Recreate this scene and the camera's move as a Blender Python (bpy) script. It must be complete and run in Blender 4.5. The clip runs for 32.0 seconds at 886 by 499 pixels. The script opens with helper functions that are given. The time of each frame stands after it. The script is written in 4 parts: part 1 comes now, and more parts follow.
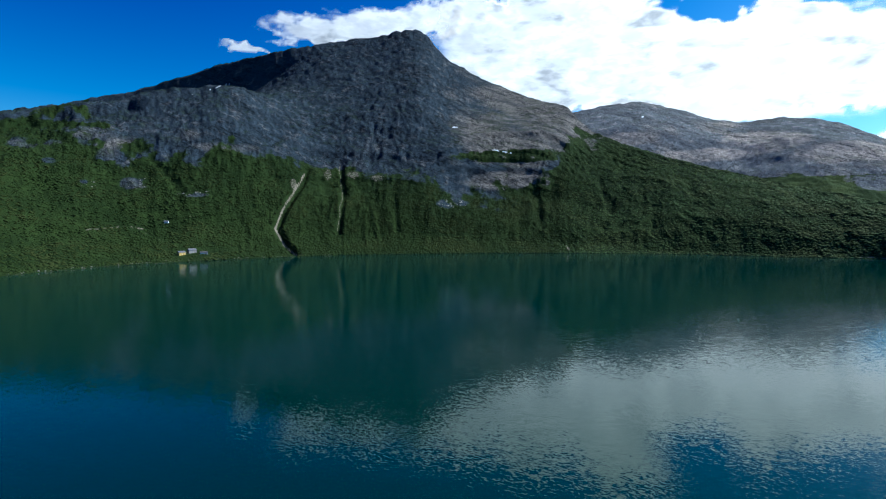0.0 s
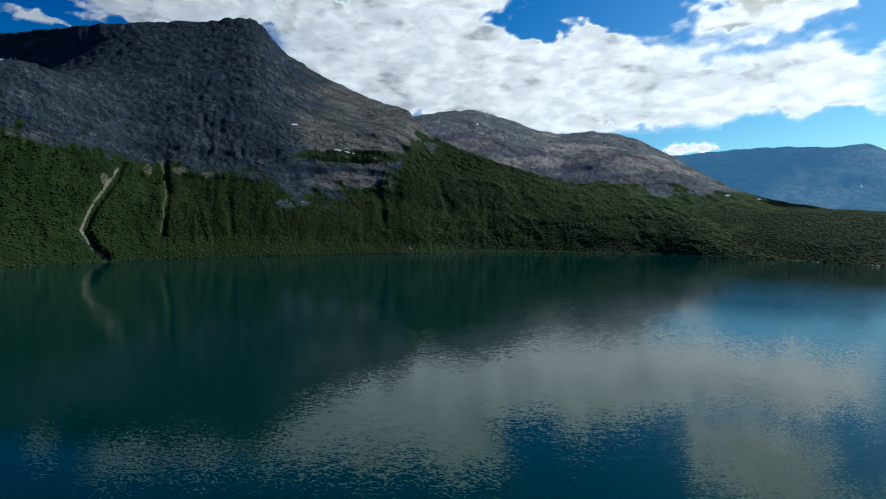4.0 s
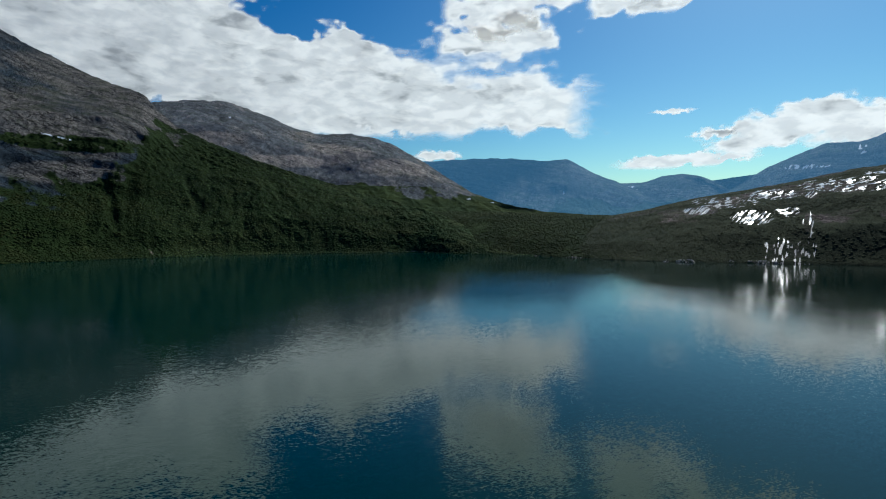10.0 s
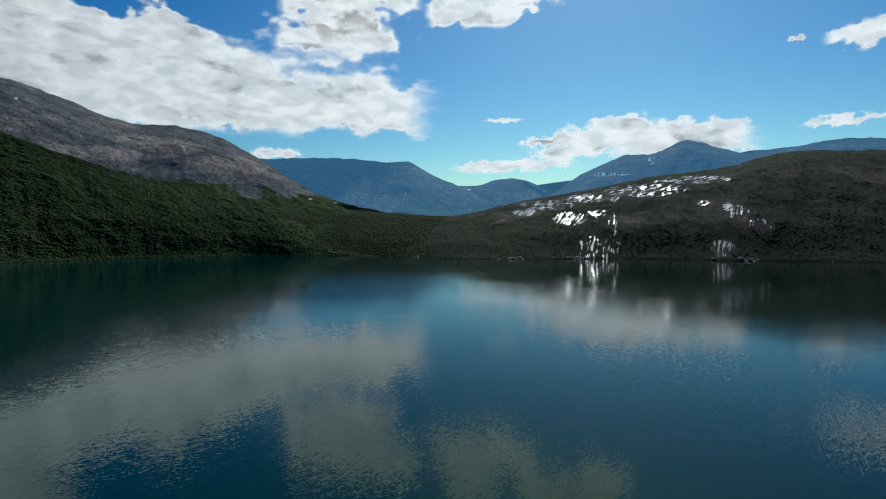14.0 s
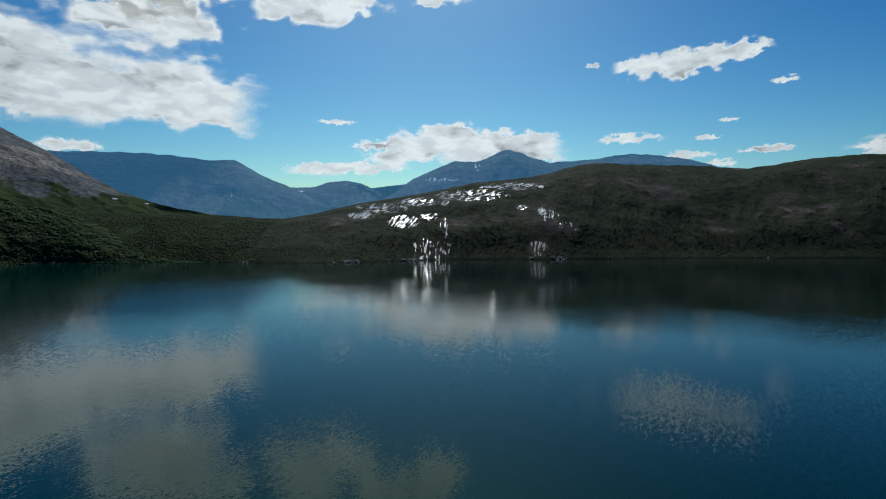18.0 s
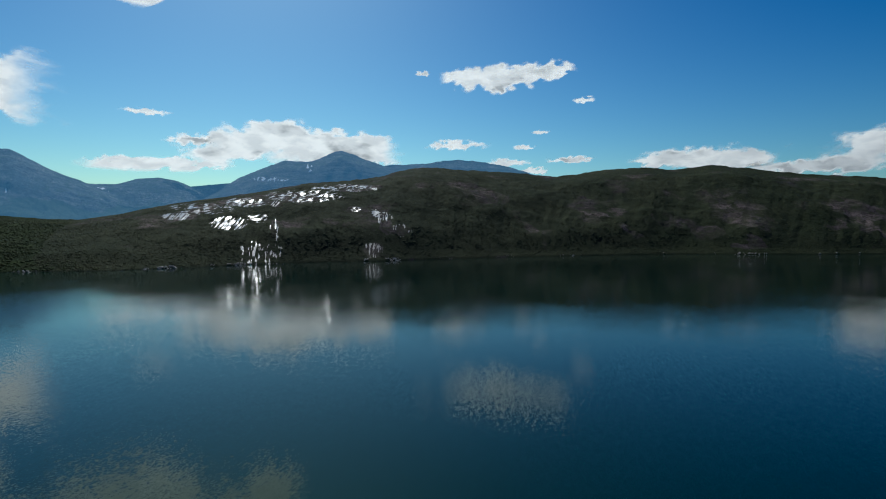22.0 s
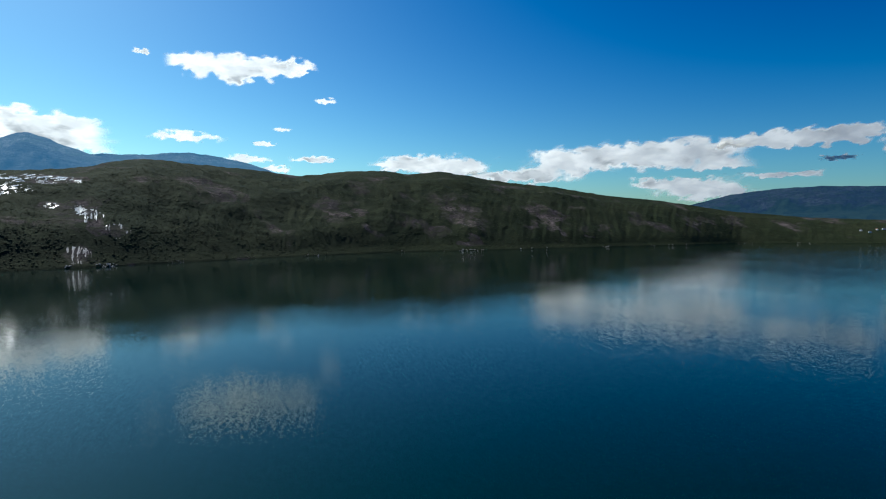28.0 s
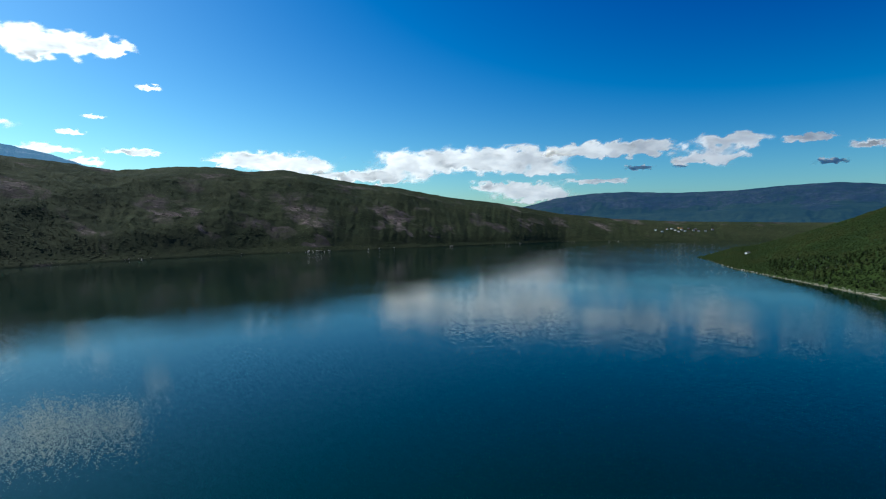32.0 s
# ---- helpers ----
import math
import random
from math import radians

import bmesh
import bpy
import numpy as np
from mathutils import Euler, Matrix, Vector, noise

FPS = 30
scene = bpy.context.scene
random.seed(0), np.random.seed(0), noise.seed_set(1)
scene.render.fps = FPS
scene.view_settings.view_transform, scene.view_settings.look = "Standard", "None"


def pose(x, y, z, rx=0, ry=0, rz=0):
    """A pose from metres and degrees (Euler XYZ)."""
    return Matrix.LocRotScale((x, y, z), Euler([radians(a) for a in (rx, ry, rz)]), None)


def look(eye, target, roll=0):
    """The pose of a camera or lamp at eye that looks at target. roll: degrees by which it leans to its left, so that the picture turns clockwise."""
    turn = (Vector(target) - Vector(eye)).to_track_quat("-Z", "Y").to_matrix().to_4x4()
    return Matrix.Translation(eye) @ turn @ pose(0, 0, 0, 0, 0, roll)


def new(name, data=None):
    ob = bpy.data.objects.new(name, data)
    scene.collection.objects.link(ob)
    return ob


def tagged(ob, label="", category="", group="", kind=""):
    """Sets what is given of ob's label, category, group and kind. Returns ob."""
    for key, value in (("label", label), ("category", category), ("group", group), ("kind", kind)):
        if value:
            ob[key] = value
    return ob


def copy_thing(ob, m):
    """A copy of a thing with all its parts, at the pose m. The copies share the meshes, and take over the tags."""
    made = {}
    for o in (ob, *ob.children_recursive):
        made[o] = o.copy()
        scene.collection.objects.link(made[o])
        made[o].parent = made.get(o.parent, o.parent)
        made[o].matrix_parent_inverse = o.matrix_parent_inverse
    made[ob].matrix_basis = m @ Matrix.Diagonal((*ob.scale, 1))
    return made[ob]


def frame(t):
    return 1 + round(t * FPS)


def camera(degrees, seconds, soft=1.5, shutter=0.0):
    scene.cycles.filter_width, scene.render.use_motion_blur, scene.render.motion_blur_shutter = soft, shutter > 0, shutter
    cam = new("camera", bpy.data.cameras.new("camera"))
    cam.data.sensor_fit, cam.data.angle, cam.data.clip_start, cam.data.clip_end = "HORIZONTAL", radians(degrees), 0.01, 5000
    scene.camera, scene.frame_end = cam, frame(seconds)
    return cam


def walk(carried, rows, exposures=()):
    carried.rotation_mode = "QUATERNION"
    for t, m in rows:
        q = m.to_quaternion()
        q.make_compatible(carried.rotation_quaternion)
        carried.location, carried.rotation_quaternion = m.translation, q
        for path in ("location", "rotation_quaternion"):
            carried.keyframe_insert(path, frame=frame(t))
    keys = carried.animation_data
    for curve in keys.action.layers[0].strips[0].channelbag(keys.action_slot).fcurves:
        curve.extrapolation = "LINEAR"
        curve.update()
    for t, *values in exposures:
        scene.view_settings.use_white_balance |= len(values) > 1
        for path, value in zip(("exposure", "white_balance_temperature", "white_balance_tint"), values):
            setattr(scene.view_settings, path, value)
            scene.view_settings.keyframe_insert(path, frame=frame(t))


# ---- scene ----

import itertools

H0 = 75.0                      # height of the camera over the lake, metres
SUN_AZ, SUN_EL = 75.0, 47.0    # clockwise from +y, degrees

cam = camera(79.87, 32.0, soft=1.1)
# seconds, yaw, pitch, roll
PATH = [(0, 0, -2.95, .11), (1, -4.11, -2.93, .1), (2, -8.3, -2.91, .02), (3, -12.43, -2.89, -.03), (3.5, -14.61, -2.88, -.02),
        (5.5, -23.2, -2.92, .03), (7, -29.47, -2.89, .03), (8, -33.86, -2.89, .03), (9, -38.16, -2.88, .01), (10, -42.19, -2.85, .04),
        (11, -46.12, -2.84, .04), (12, -50.37, -2.83, .01), (13, -54.61, -2.82, .02), (14, -59.01, -2.8, .1), (14.5, -61.27, -2.79, .12),
        (16.5, -70.08, -2.64, .16), (17.5, -74.46, -2.57, .15), (18.5, -78.9, -2.49, .17), (20, -85.5, -2.37, .19), (21, -89.93, -2.34, .2),
        (22, -94.45, -2.38, .2), (23, -98.92, -2.43, .23), (24, -103.81, -2.46, .24), (25, -108.52, -2.47, .26), (26, -112.96, -2.48, .28),
        (26.5, -115.13, -2.48, .27), (28.5, -123.68, -2.49, .2), (29.5, -127.82, -2.51, .18), (30.5, -131.98, -2.49, .23),
        (31.5, -135.97, -2.48, .28), (32, -137.99, -2.49, .28)]
STOPS = [(0, 0.47), (3.5, -0.08), (6, -0.4), (9, -0.48), (13, -0.52), (19, -0.68), (23, -0.58), (26, -0.36), (29, 0.02), (32, 0.17)]
EXPOSURES = [(t, e, 5650.0 - 450.0 * max(0.0, 1 - t / 7), 4.0) for t, e in STOPS]
walk(cam, [(t, pose(0, 0, H0, 90 + p, r, y)) for t, y, p, r in PATH], EXPOSURES)

# ---- world and sun ----
world = bpy.data.worlds.new("sky")
scene.world = world
world.use_nodes = True
wn, wl = world.node_tree.nodes, world.node_tree.links
bg = wn["Background"]
sky = wn.new("ShaderNodeTexSky")
sky.sky_type, sky.sun_disc = "NISHITA", False
sky.sun_elevation, sky.sun_rotation = radians(SUN_EL), radians(SUN_AZ)
sky.air_density, sky.dust_density, sky.ozone_density = 1.0, .75, 2.5
# the deep, clear northern blue: each channel with its own slope
split, join = wn.new("ShaderNodeSeparateColor"), wn.new("ShaderNodeCombineColor")
wl.new(sky.outputs[0], split.inputs[0])
for i, (power, gain, less) in enumerate(((1.68, .268, .75), (1.7, .30, .58), (1.46, .415, .25))):
    steps = [wn.new("ShaderNodeMath") for _ in range(3)]
    for st, op, v in zip(steps, ("POWER", "MULTIPLY_ADD", "MAXIMUM"), (power, gain, 0.0)):
        st.operation = op
        st.inputs[1].default_value = v
    steps[1].inputs[2].default_value = -less
    wl.new(split.outputs[i], steps[0].inputs[0])
    wl.new(steps[0].outputs[0], steps[1].inputs[0])
    wl.new(steps[1].outputs[0], steps[2].inputs[0])
    wl.new(steps[2].outputs[0], join.inputs[i])
wl.new(join.outputs[0], bg.inputs["Color"])
bg.inputs["Strength"].default_value = 0.1

sun_data = bpy.data.lights.new("sun", "SUN")
sun_data.energy, sun_data.angle, sun_data.color = 5.0, radians(0.55), (1.0, 0.94, 0.85)
sun = new("sun", sun_data)
sa, se = radians(SUN_AZ), radians(SUN_EL)
SUN_DIR = Vector((math.sin(sa) * math.cos(se), math.cos(sa) * math.cos(se), math.sin(se)))
sun.matrix_world = look((0, 0, 900), Vector((0, 0, 900)) - SUN_DIR)


# ---- materials ----
class Mat:
    """A node material with a short way to add and join nodes."""

    def __init__(self, name):
        self.m = bpy.data.materials.new(name)
        self.m.use_nodes = True
        self.t = self.m.node_tree
        self.t.nodes.clear()
        self.out = self.t.nodes.new("ShaderNodeOutputMaterial")

    def put(self, node, at, v):
        sock = node.inputs[at]
        if isinstance(v, bpy.types.NodeSocket):
            self.t.links.new(v, sock)
        elif isinstance(v, (int, float)) and sock.type == "RGBA":
            sock.default_value = (v, v, v, 1)
        elif isinstance(v, tuple) and sock.type == "RGBA":
            sock.default_value = (*v[:3], 1)
        else:
            sock.default_value = v

    def node(self, kind, outs=0, **ins):
        n = self.t.nodes.new("ShaderNode" + kind)
        for k, v in ins.items():
            self.put(n, k.replace("_", " "), v)
        return n.outputs[outs]

    def math(self, op, a, b=0.0, c=0.0, clamp=False):
        n = self.t.nodes.new("ShaderNodeMath")
        n.operation, n.use_clamp = op, clamp
        for i, v in enumerate((a, b, c)):
            self.put(n, i, v)
        return n.outputs[0]

    def ramp(self, x, lo, hi, smooth=True):
        n = self.t.nodes.new("ShaderNodeMapRange")
        n.interpolation_type = "SMOOTHSTEP" if smooth else "LINEAR"
        for k, v in (("Value", x), ("From Min", lo), ("From Max", hi)):
            self.put(n, k, v)
        return n.outputs[0]

    def mix(self, fac, a, b, blend="MIX"):
        n = self.t.nodes.new("ShaderNodeMix")
        n.data_type, n.blend_type = "RGBA", blend
        self.put(n, 0, fac), self.put(n, 6, a), self.put(n, 7, b)
        return n.outputs[2]

    def place(self, scale=(1, 1, 1), rot=(0, 0, 0)):
        co = self.node("TexCoord", 3)
        n = self.t.nodes.new("ShaderNodeMapping")
        self.put(n, 0, co)
        n.inputs["Scale"].default_value, n.inputs["Rotation"].default_value = scale, rot
        return n.outputs[0]

    def waves(self, sizes, turn):
        """Places for wave trains with crests sizes[0] long and sizes[1] apart, in metres, turned in the level."""
        n = self.t.nodes.new("ShaderNodeMapping")
        n.vector_type = "TEXTURE"
        self.put(n, 0, self.node("TexCoord", 3))
        n.inputs["Scale"].default_value, n.inputs["Rotation"].default_value = sizes, (0, 0, radians(turn))
        return n.outputs[0]

    def dipping(self, sizes, tilt):
        """Places stretched along beds that dip by tilt degrees towards +x; sizes in metres."""
        co = self.node("TexCoord", 3)
        n = self.t.nodes.new("ShaderNodeMapping")
        n.vector_type = "TEXTURE"
        self.put(n, 0, co)
        n.inputs["Scale"].default_value, n.inputs["Rotation"].default_value = sizes, (0, radians(tilt), 0)
        return n.outputs[0]

    def noise(self, co, scale, detail=4.0, rough=0.55, distort=0.0):
        return self.node("TexNoise", 0, Vector=co, Scale=scale, Detail=detail, Roughness=rough, Distortion=distort)

    def bump(self, height, dist, strength=1.0, normal=None):
        n = self.t.nodes.new("ShaderNodeBump")
        self.put(n, "Height", height), self.put(n, "Distance", dist), self.put(n, "Strength", strength)
        if normal:
            self.put(n, "Normal", normal)
        return n.outputs[0]

    def finish(self, base, rough=0.9, normal=None, **more):
        n = self.t.nodes.new("ShaderNodeBsdfPrincipled")
        self.put(n, "Base Color", base), self.put(n, "Roughness", rough)
        if normal:
            self.put(n, "Normal", normal)
        for k, v in more.items():
            self.put(n, k.replace("_", " "), v)
        self.t.links.new(n.outputs[0], self.out.inputs[0])
        return self.m


def mountain_material(name, rock_a, rock_b, green_a, green_b, haze_glow=None, wet=0.5, relief=11.0, turf=.75, loose=((.42, .38, .31), (.27, .24, .19))):
    """Rock, heath and woodland by the mesh's cover layers (r: green, g: gravel or bare slab, b: snow), broken up by noise."""
    k = Mat(name)
    co = k.place()
    attr = k.t.nodes.new("ShaderNodeAttribute")
    attr.attribute_name = "cover"
    sep = k.node("SeparateColor", 0, Color=attr.outputs[0]).node
    big, mid = k.noise(co, 0.005, 5, 0.6), k.noise(co, 0.03, 7, 0.62, .4)
    fine = k.noise(co, 0.22, 5, 0.65)
    streak = k.noise(k.place((0.05, 0.05, 0.011), (.35, .3, 0)), 1.0, 5, 0.65, 0.6)
    vor = k.t.nodes.new("ShaderNodeTexVoronoi")
    vor.feature = "DISTANCE_TO_EDGE"
    k.put(vor, "Vector", k.mix(.12, k.place((.012, .012, .02), (.3, .5, .2)), k.node("TexNoise", 1, Vector=co, Scale=.02, Detail=4.0)))
    joint = k.ramp(vor.outputs[0], 0.0, .06)
    vof = k.t.nodes.new("ShaderNodeTexVoronoi")
    vof.feature = "DISTANCE_TO_EDGE"
    k.put(vof, "Vector", k.mix(.1, k.place((.05, .05, .075), (.2, -.4, .6)), k.node("TexNoise", 1, Vector=co, Scale=.08, Detail=3.0)))
    split = k.ramp(vof.outputs[0], 0.0, .12)
    rock = k.mix(k.ramp(k.math("ADD", big, k.math("SUBTRACT", attr.outputs[3], .5)), .38, .62), rock_a, rock_b)
    rock = k.mix(k.math("MULTIPLY", k.ramp(mid, .52, .7), .35), rock, tuple(min(1, c * 1.35) for c in rock_b))
    rock = k.mix(k.math("MULTIPLY", k.ramp(streak, .5, .72), .55), rock, tuple(c * .45 for c in rock_a))
    rock = k.mix(k.math("MULTIPLY", k.ramp(fine, .55, .75), .25), rock, tuple(c * .45 for c in rock_a))
    seam = k.noise(k.dipping((150, 120, 22), 24), 1.0, 4, .6, .35)
    crack = k.ramp(k.math("ABSOLUTE", k.math("SUBTRACT", seam, .5)), .03, .0)
    band = k.noise(k.dipping((240, 200, 34), 21), 1.0, 3, .5, .3)
    rock = k.mix(k.math("MULTIPLY", k.ramp(band, .42, .62), .55), rock, tuple(c * .6 for c in rock_a))
    rock = k.mix(k.math("MULTIPLY", k.math("MULTIPLY", crack, k.ramp(big, .36, .55)), .8), rock, tuple(c * .22 for c in rock_a))
    rock = k.mix(k.math("MULTIPLY", k.math("MULTIPLY", k.math("SUBTRACT", 1.0, joint), k.ramp(mid, .36, .56)), .7), rock, tuple(c * .3 for c in rock_a))
    rock = k.mix(k.math("MULTIPLY", k.math("MULTIPLY", k.math("SUBTRACT", 1.0, split), k.ramp(big, .45, .6)), .6), rock, tuple(c * .3 for c in rock_a))
    flat = k.node("SeparateXYZ", 2, Vector=k.node("NewGeometry", 1))
    ledge = k.math("MULTIPLY", k.ramp(flat, .74, .9), k.ramp(mid, .56, .42))
    rock = k.mix(k.math("MULTIPLY", ledge, turf), rock, tuple(c * 1.1 for c in green_b))
    green = k.mix(k.ramp(big, .35, .68), green_a, green_b)
    green = k.mix(k.math("MULTIPLY", k.ramp(fine, .45, .7), .6), green, tuple(c * .5 for c in green_a))
    green = k.mix(k.math("MULTIPLY", k.ramp(mid, .5, .72), .6), green, tuple(c * 1.4 for c in green_b))
    veg = k.ramp(k.math("ADD", sep.outputs[0], k.math("MULTIPLY", k.math("SUBTRACT", mid, .5), 1.3)), .34, .56)
    col = k.mix(veg, rock, green)
    slab = k.ramp(k.math("ADD", sep.outputs[1], k.math("MULTIPLY", k.math("SUBTRACT", fine, .5), .9)), .42, .6)
    col = k.mix(slab, col, k.mix(k.ramp(fine, .35, .7), *loose))
    snow = k.ramp(k.math("ADD", sep.outputs[2], k.math("MULTIPLY", k.math("SUBTRACT", fine, .5), .9)), .45, .6)
    col = k.mix(snow, col, (.7, .74, .78))
    bumps = k.math("ADD", k.math("MULTIPLY", mid, 1.0), k.math("MULTIPLY", joint, .3))
    bumps = k.math("ADD", bumps, k.math("MULTIPLY", split, .12))
    bumps = k.math("SUBTRACT", bumps, k.math("MULTIPLY", crack, .25))
    nrm = k.bump(bumps, relief, k.math("SUBTRACT", 1.0, k.math("MULTIPLY", veg, .6)))
    nrm = k.bump(fine, 1.2, .8, nrm)
    rough = k.mix(slab, .92, wet)
    more = dict(Specular_IOR_Level=.04)
    if wet < .4:
        more = dict(Specular_IOR_Level=.04, Coat_Weight=k.math("MULTIPLY", slab, .9), Coat_Roughness=.22)
    # emission stands in for the blue air haze before far slopes
    if haze_glow:
        more.update(Emission_Color=haze_glow[0], Emission_Strength=haze_glow[1])
    return k.finish(col, rough, nrm, **more)


m_peak = mountain_material("granite_mountain", (.044, .062, .08), (.235, .212, .186), (.012, .023, .006), (.022, .037, .009), relief=11.0, turf=.5, loose=((.24, .205, .155), (.14, .12, .09)))
m_bare = mountain_material("bare_granite", (.16, .172, .185), (.46, .40, .345), (.02, .038, .01), (.042, .06, .014), relief=6.0, turf=.3)
m_hill = mountain_material("heath_hill", (.055, .046, .044), (.21, .165, .15), (.022, .03, .0135), (.034, .04, .018), wet=.3, relief=4.0)
m_slope = mountain_material("wooded_slope", (.10, .092, .078), (.17, .147, .124), (.013, .024, .006), (.024, .039, .008), relief=4.0, loose=((.27, .235, .175), (.18, .155, .12)))
# far slopes: air haze put in as blue emission, rock of m_far lightened too
m_fell = mountain_material("haze_glow_fell", (.024, .032, .044), (.06, .066, .076), (.011, .022, .013), (.02, .033, .017), ((.012, .085, .22), .28))
m_far = mountain_material("haze_glow_mountain", (.07, .085, .095), (.17, .18, .18), (.018, .036, .022), (.035, .055, .03), ((.055, .16, .28), .85))


def water_material():
    """Teal lake water: two trains of small waves tilt the surface, more where a breeze runs over it."""
    k = Mat("lake_water")
    fine = k.node("TexNoise", 1, Vector=k.waves((1.1, .42, 1), -32), Scale=1.0, Detail=1.0, Distortion=.3)
    broad = k.node("TexNoise", 1, Vector=k.waves((4.2, 1.7, 1), -18), Scale=1.0, Detail=1.0, Distortion=.5)
    calm = k.ramp(k.noise(k.place((.006, .008, 1)), 1.0, 3, .5), .34, .66)
    sep = k.node("SeparateXYZ", 0, Vector=k.place()).node
    breeze = k.ramp(sep.outputs[1], -700.0, -1500.0)
    across = k.math("SUBTRACT", k.math("ADD", k.math("MULTIPLY", sep.outputs[0], .986), k.math("MULTIPLY", sep.outputs[1], -.165)), 1103.0)
    run = k.math("ADD", k.math("MULTIPLY", sep.outputs[0], -.165), k.math("MULTIPLY", sep.outputs[1], -.986))
    across = k.math("ABSOLUTE", k.math("ADD", across, k.math("MULTIPLY", k.math("SUBTRACT", calm, .5), 90.0)))
    gust = k.math("MULTIPLY", k.math("MULTIPLY", k.ramp(across, 85.0, 25.0), k.ramp(run, 330.0, 480.0)), k.ramp(run, 860.0, 640.0))
    breeze = k.math("ADD", breeze, k.math("MULTIPLY", gust, 2.2))
    steep = k.math("ADD", k.math("ADD", WAVE_LOW, k.math("MULTIPLY", calm, WAVE_MORE)), k.math("MULTIPLY", breeze, .11))

    def slope(axis):
        parts = [k.math("SUBTRACT", k.node("SeparateXYZ", axis, Vector=c), .5) for c in (fine, broad)]
        return k.math("MULTIPLY", k.math("ADD", parts[0], k.math("MULTIPLY", parts[1], .4)), steep)
    tilt = k.node("CombineXYZ", 0, X=slope(0), Y=slope(1), Z=1.0)
    unit = k.t.nodes.new("ShaderNodeVectorMath")
    unit.operation = "NORMALIZE"
    k.put(unit, 0, tilt)
    tone = k.mix(k.noise(k.place((.002, .002, 1)), 1.0, 2), (.0, .0072, .0052), (.0, .0105, .0075))
    # body colour turns a brighter teal towards the north-west
    northwest = k.ramp(k.math("ADD", sep.outputs[1], k.math("MULTIPLY", sep.outputs[0], -.4)), -500.0, 900.0)
    tone = k.mix(northwest, tone, (.0, .022, .019))
    return k.finish(tone, .02, unit.outputs[0], IOR=1.345, Specular_Tint=(.25, 1.0, .5))


WAVE_LOW, WAVE_MORE = .07, .065
m_water = water_material()


def cloud_material():
    """Vapour that the sun shines through: thick parts let less light pass, thin edges fray out."""
    k = Mat("cloud_vapour")
    attr = k.t.nodes.new("ShaderNodeAttribute")
    attr.attribute_name = "thickness"
    d = attr.outputs[2]
    n1 = k.noise(k.place((1, 1, 3.0), (0, 0, radians(20))), .0022, 4, .5, .6)
    n2 = k.noise(k.place((1, 1, 2.3)), .0062, 6, .5, .3)
    n3 = k.noise(k.place((1, 1, 2.6)), .0026, 4, .5, .3)
    edge = k.math("ADD", k.math("MULTIPLY_ADD", k.math("MAXIMUM", d, 0.0), .5, d), k.math("ADD", k.math("MULTIPLY", k.math("SUBTRACT", n1, .5), 1.3), k.math("MULTIPLY", k.math("SUBTRACT", n2, .5), 1.0)))
    alpha = k.ramp(edge, -.45, .85)
    deep = k.math("MULTIPLY", k.ramp(edge, .6, 1.5), k.ramp(n3, .46, .68))
    col = k.mix(deep, (1.0, .96, .89), (.42, .42, .41))
    col = k.mix(k.math("MULTIPLY", k.ramp(n2, .62, .34), k.ramp(edge, .0, .9)), col, (.79, .77, .73))
    # the layer hangs level and billows: its underside looks down and towards the lake
    nrm = None
    billow = k.node("TexNoise", 1, Vector=k.place((1, 1, 1.6)), Scale=.0045, Detail=3.0)
    for op, a, b in (("NORMALIZE", k.node("NewGeometry", 0), None), ("SCALE", None, -1.0), ("ADD", None, (-.5, -.5, -1.05)), ("ADD", None, billow), ("NORMALIZE", None, None)):
        v = k.t.nodes.new("ShaderNodeVectorMath")
        v.operation = op
        k.put(v, 0, a or nrm)
        if b is not None:
            k.put(v, 3 if op == "SCALE" else 1, b)
        nrm = v.outputs[0]
    mix, body = k.t.nodes.new("ShaderNodeMixShader"), k.t.nodes.new("ShaderNodeMixShader")
    k.put(body, 0, .25), k.put(body, 1, k.node("BsdfTranslucent", 0, Color=col, Normal=nrm)), k.put(body, 2, k.node("BsdfDiffuse", 0, Color=col, Normal=nrm))
    k.put(mix, 0, alpha), k.put(mix, 1, k.node("BsdfTransparent", 0)), k.put(mix, 2, body.outputs[0])
    k.t.links.new(mix.outputs[0], k.out.inputs[0])
    return k.m


m_cloud = cloud_material()


# ---- relief ----
rng = np.random.default_rng(7)
PERM = np.concatenate([rng.permutation(256)] * 3)
GRAD = np.stack([np.cos(np.arange(256) * 2.399), np.sin(np.arange(256) * 2.399)], 1)


def perlin(x, y):
    xi, yi = np.floor(x).astype(int), np.floor(y).astype(int)
    u, v = x - xi, y - yi
    fu, fv = u * u * u * (u * (u * 6 - 15) + 10), v * v * v * (v * (v * 6 - 15) + 10)

    def corner(i, j):
        g = GRAD[PERM[PERM[(xi + i) % 256] + (yi + j) % 256]]
        return g[..., 0] * (u - i) + g[..., 1] * (v - j)
    a, b, c, d = corner(0, 0), corner(1, 0), corner(0, 1), corner(1, 1)
    return (a + (b - a) * fu) * (1 - fv) + (c + (d - c) * fu) * fv


def fbm(x, y, wave, octaves, gain=.5, ridged=False):
    out, amp = np.zeros_like(x), 1.0
    for o in range(octaves):
        n = perlin(x / wave + 17.3 * o, y / wave - 9.1 * o)
        out += amp * ((.35 - np.abs(n)) * 1.6 if ridged else n)
        amp, wave = amp * gain, wave * .49
    return out


def step(a, b, x):
    t = np.clip((x - a) / (b - a), 0, 1)
    return t * t * (3 - 2 * t)


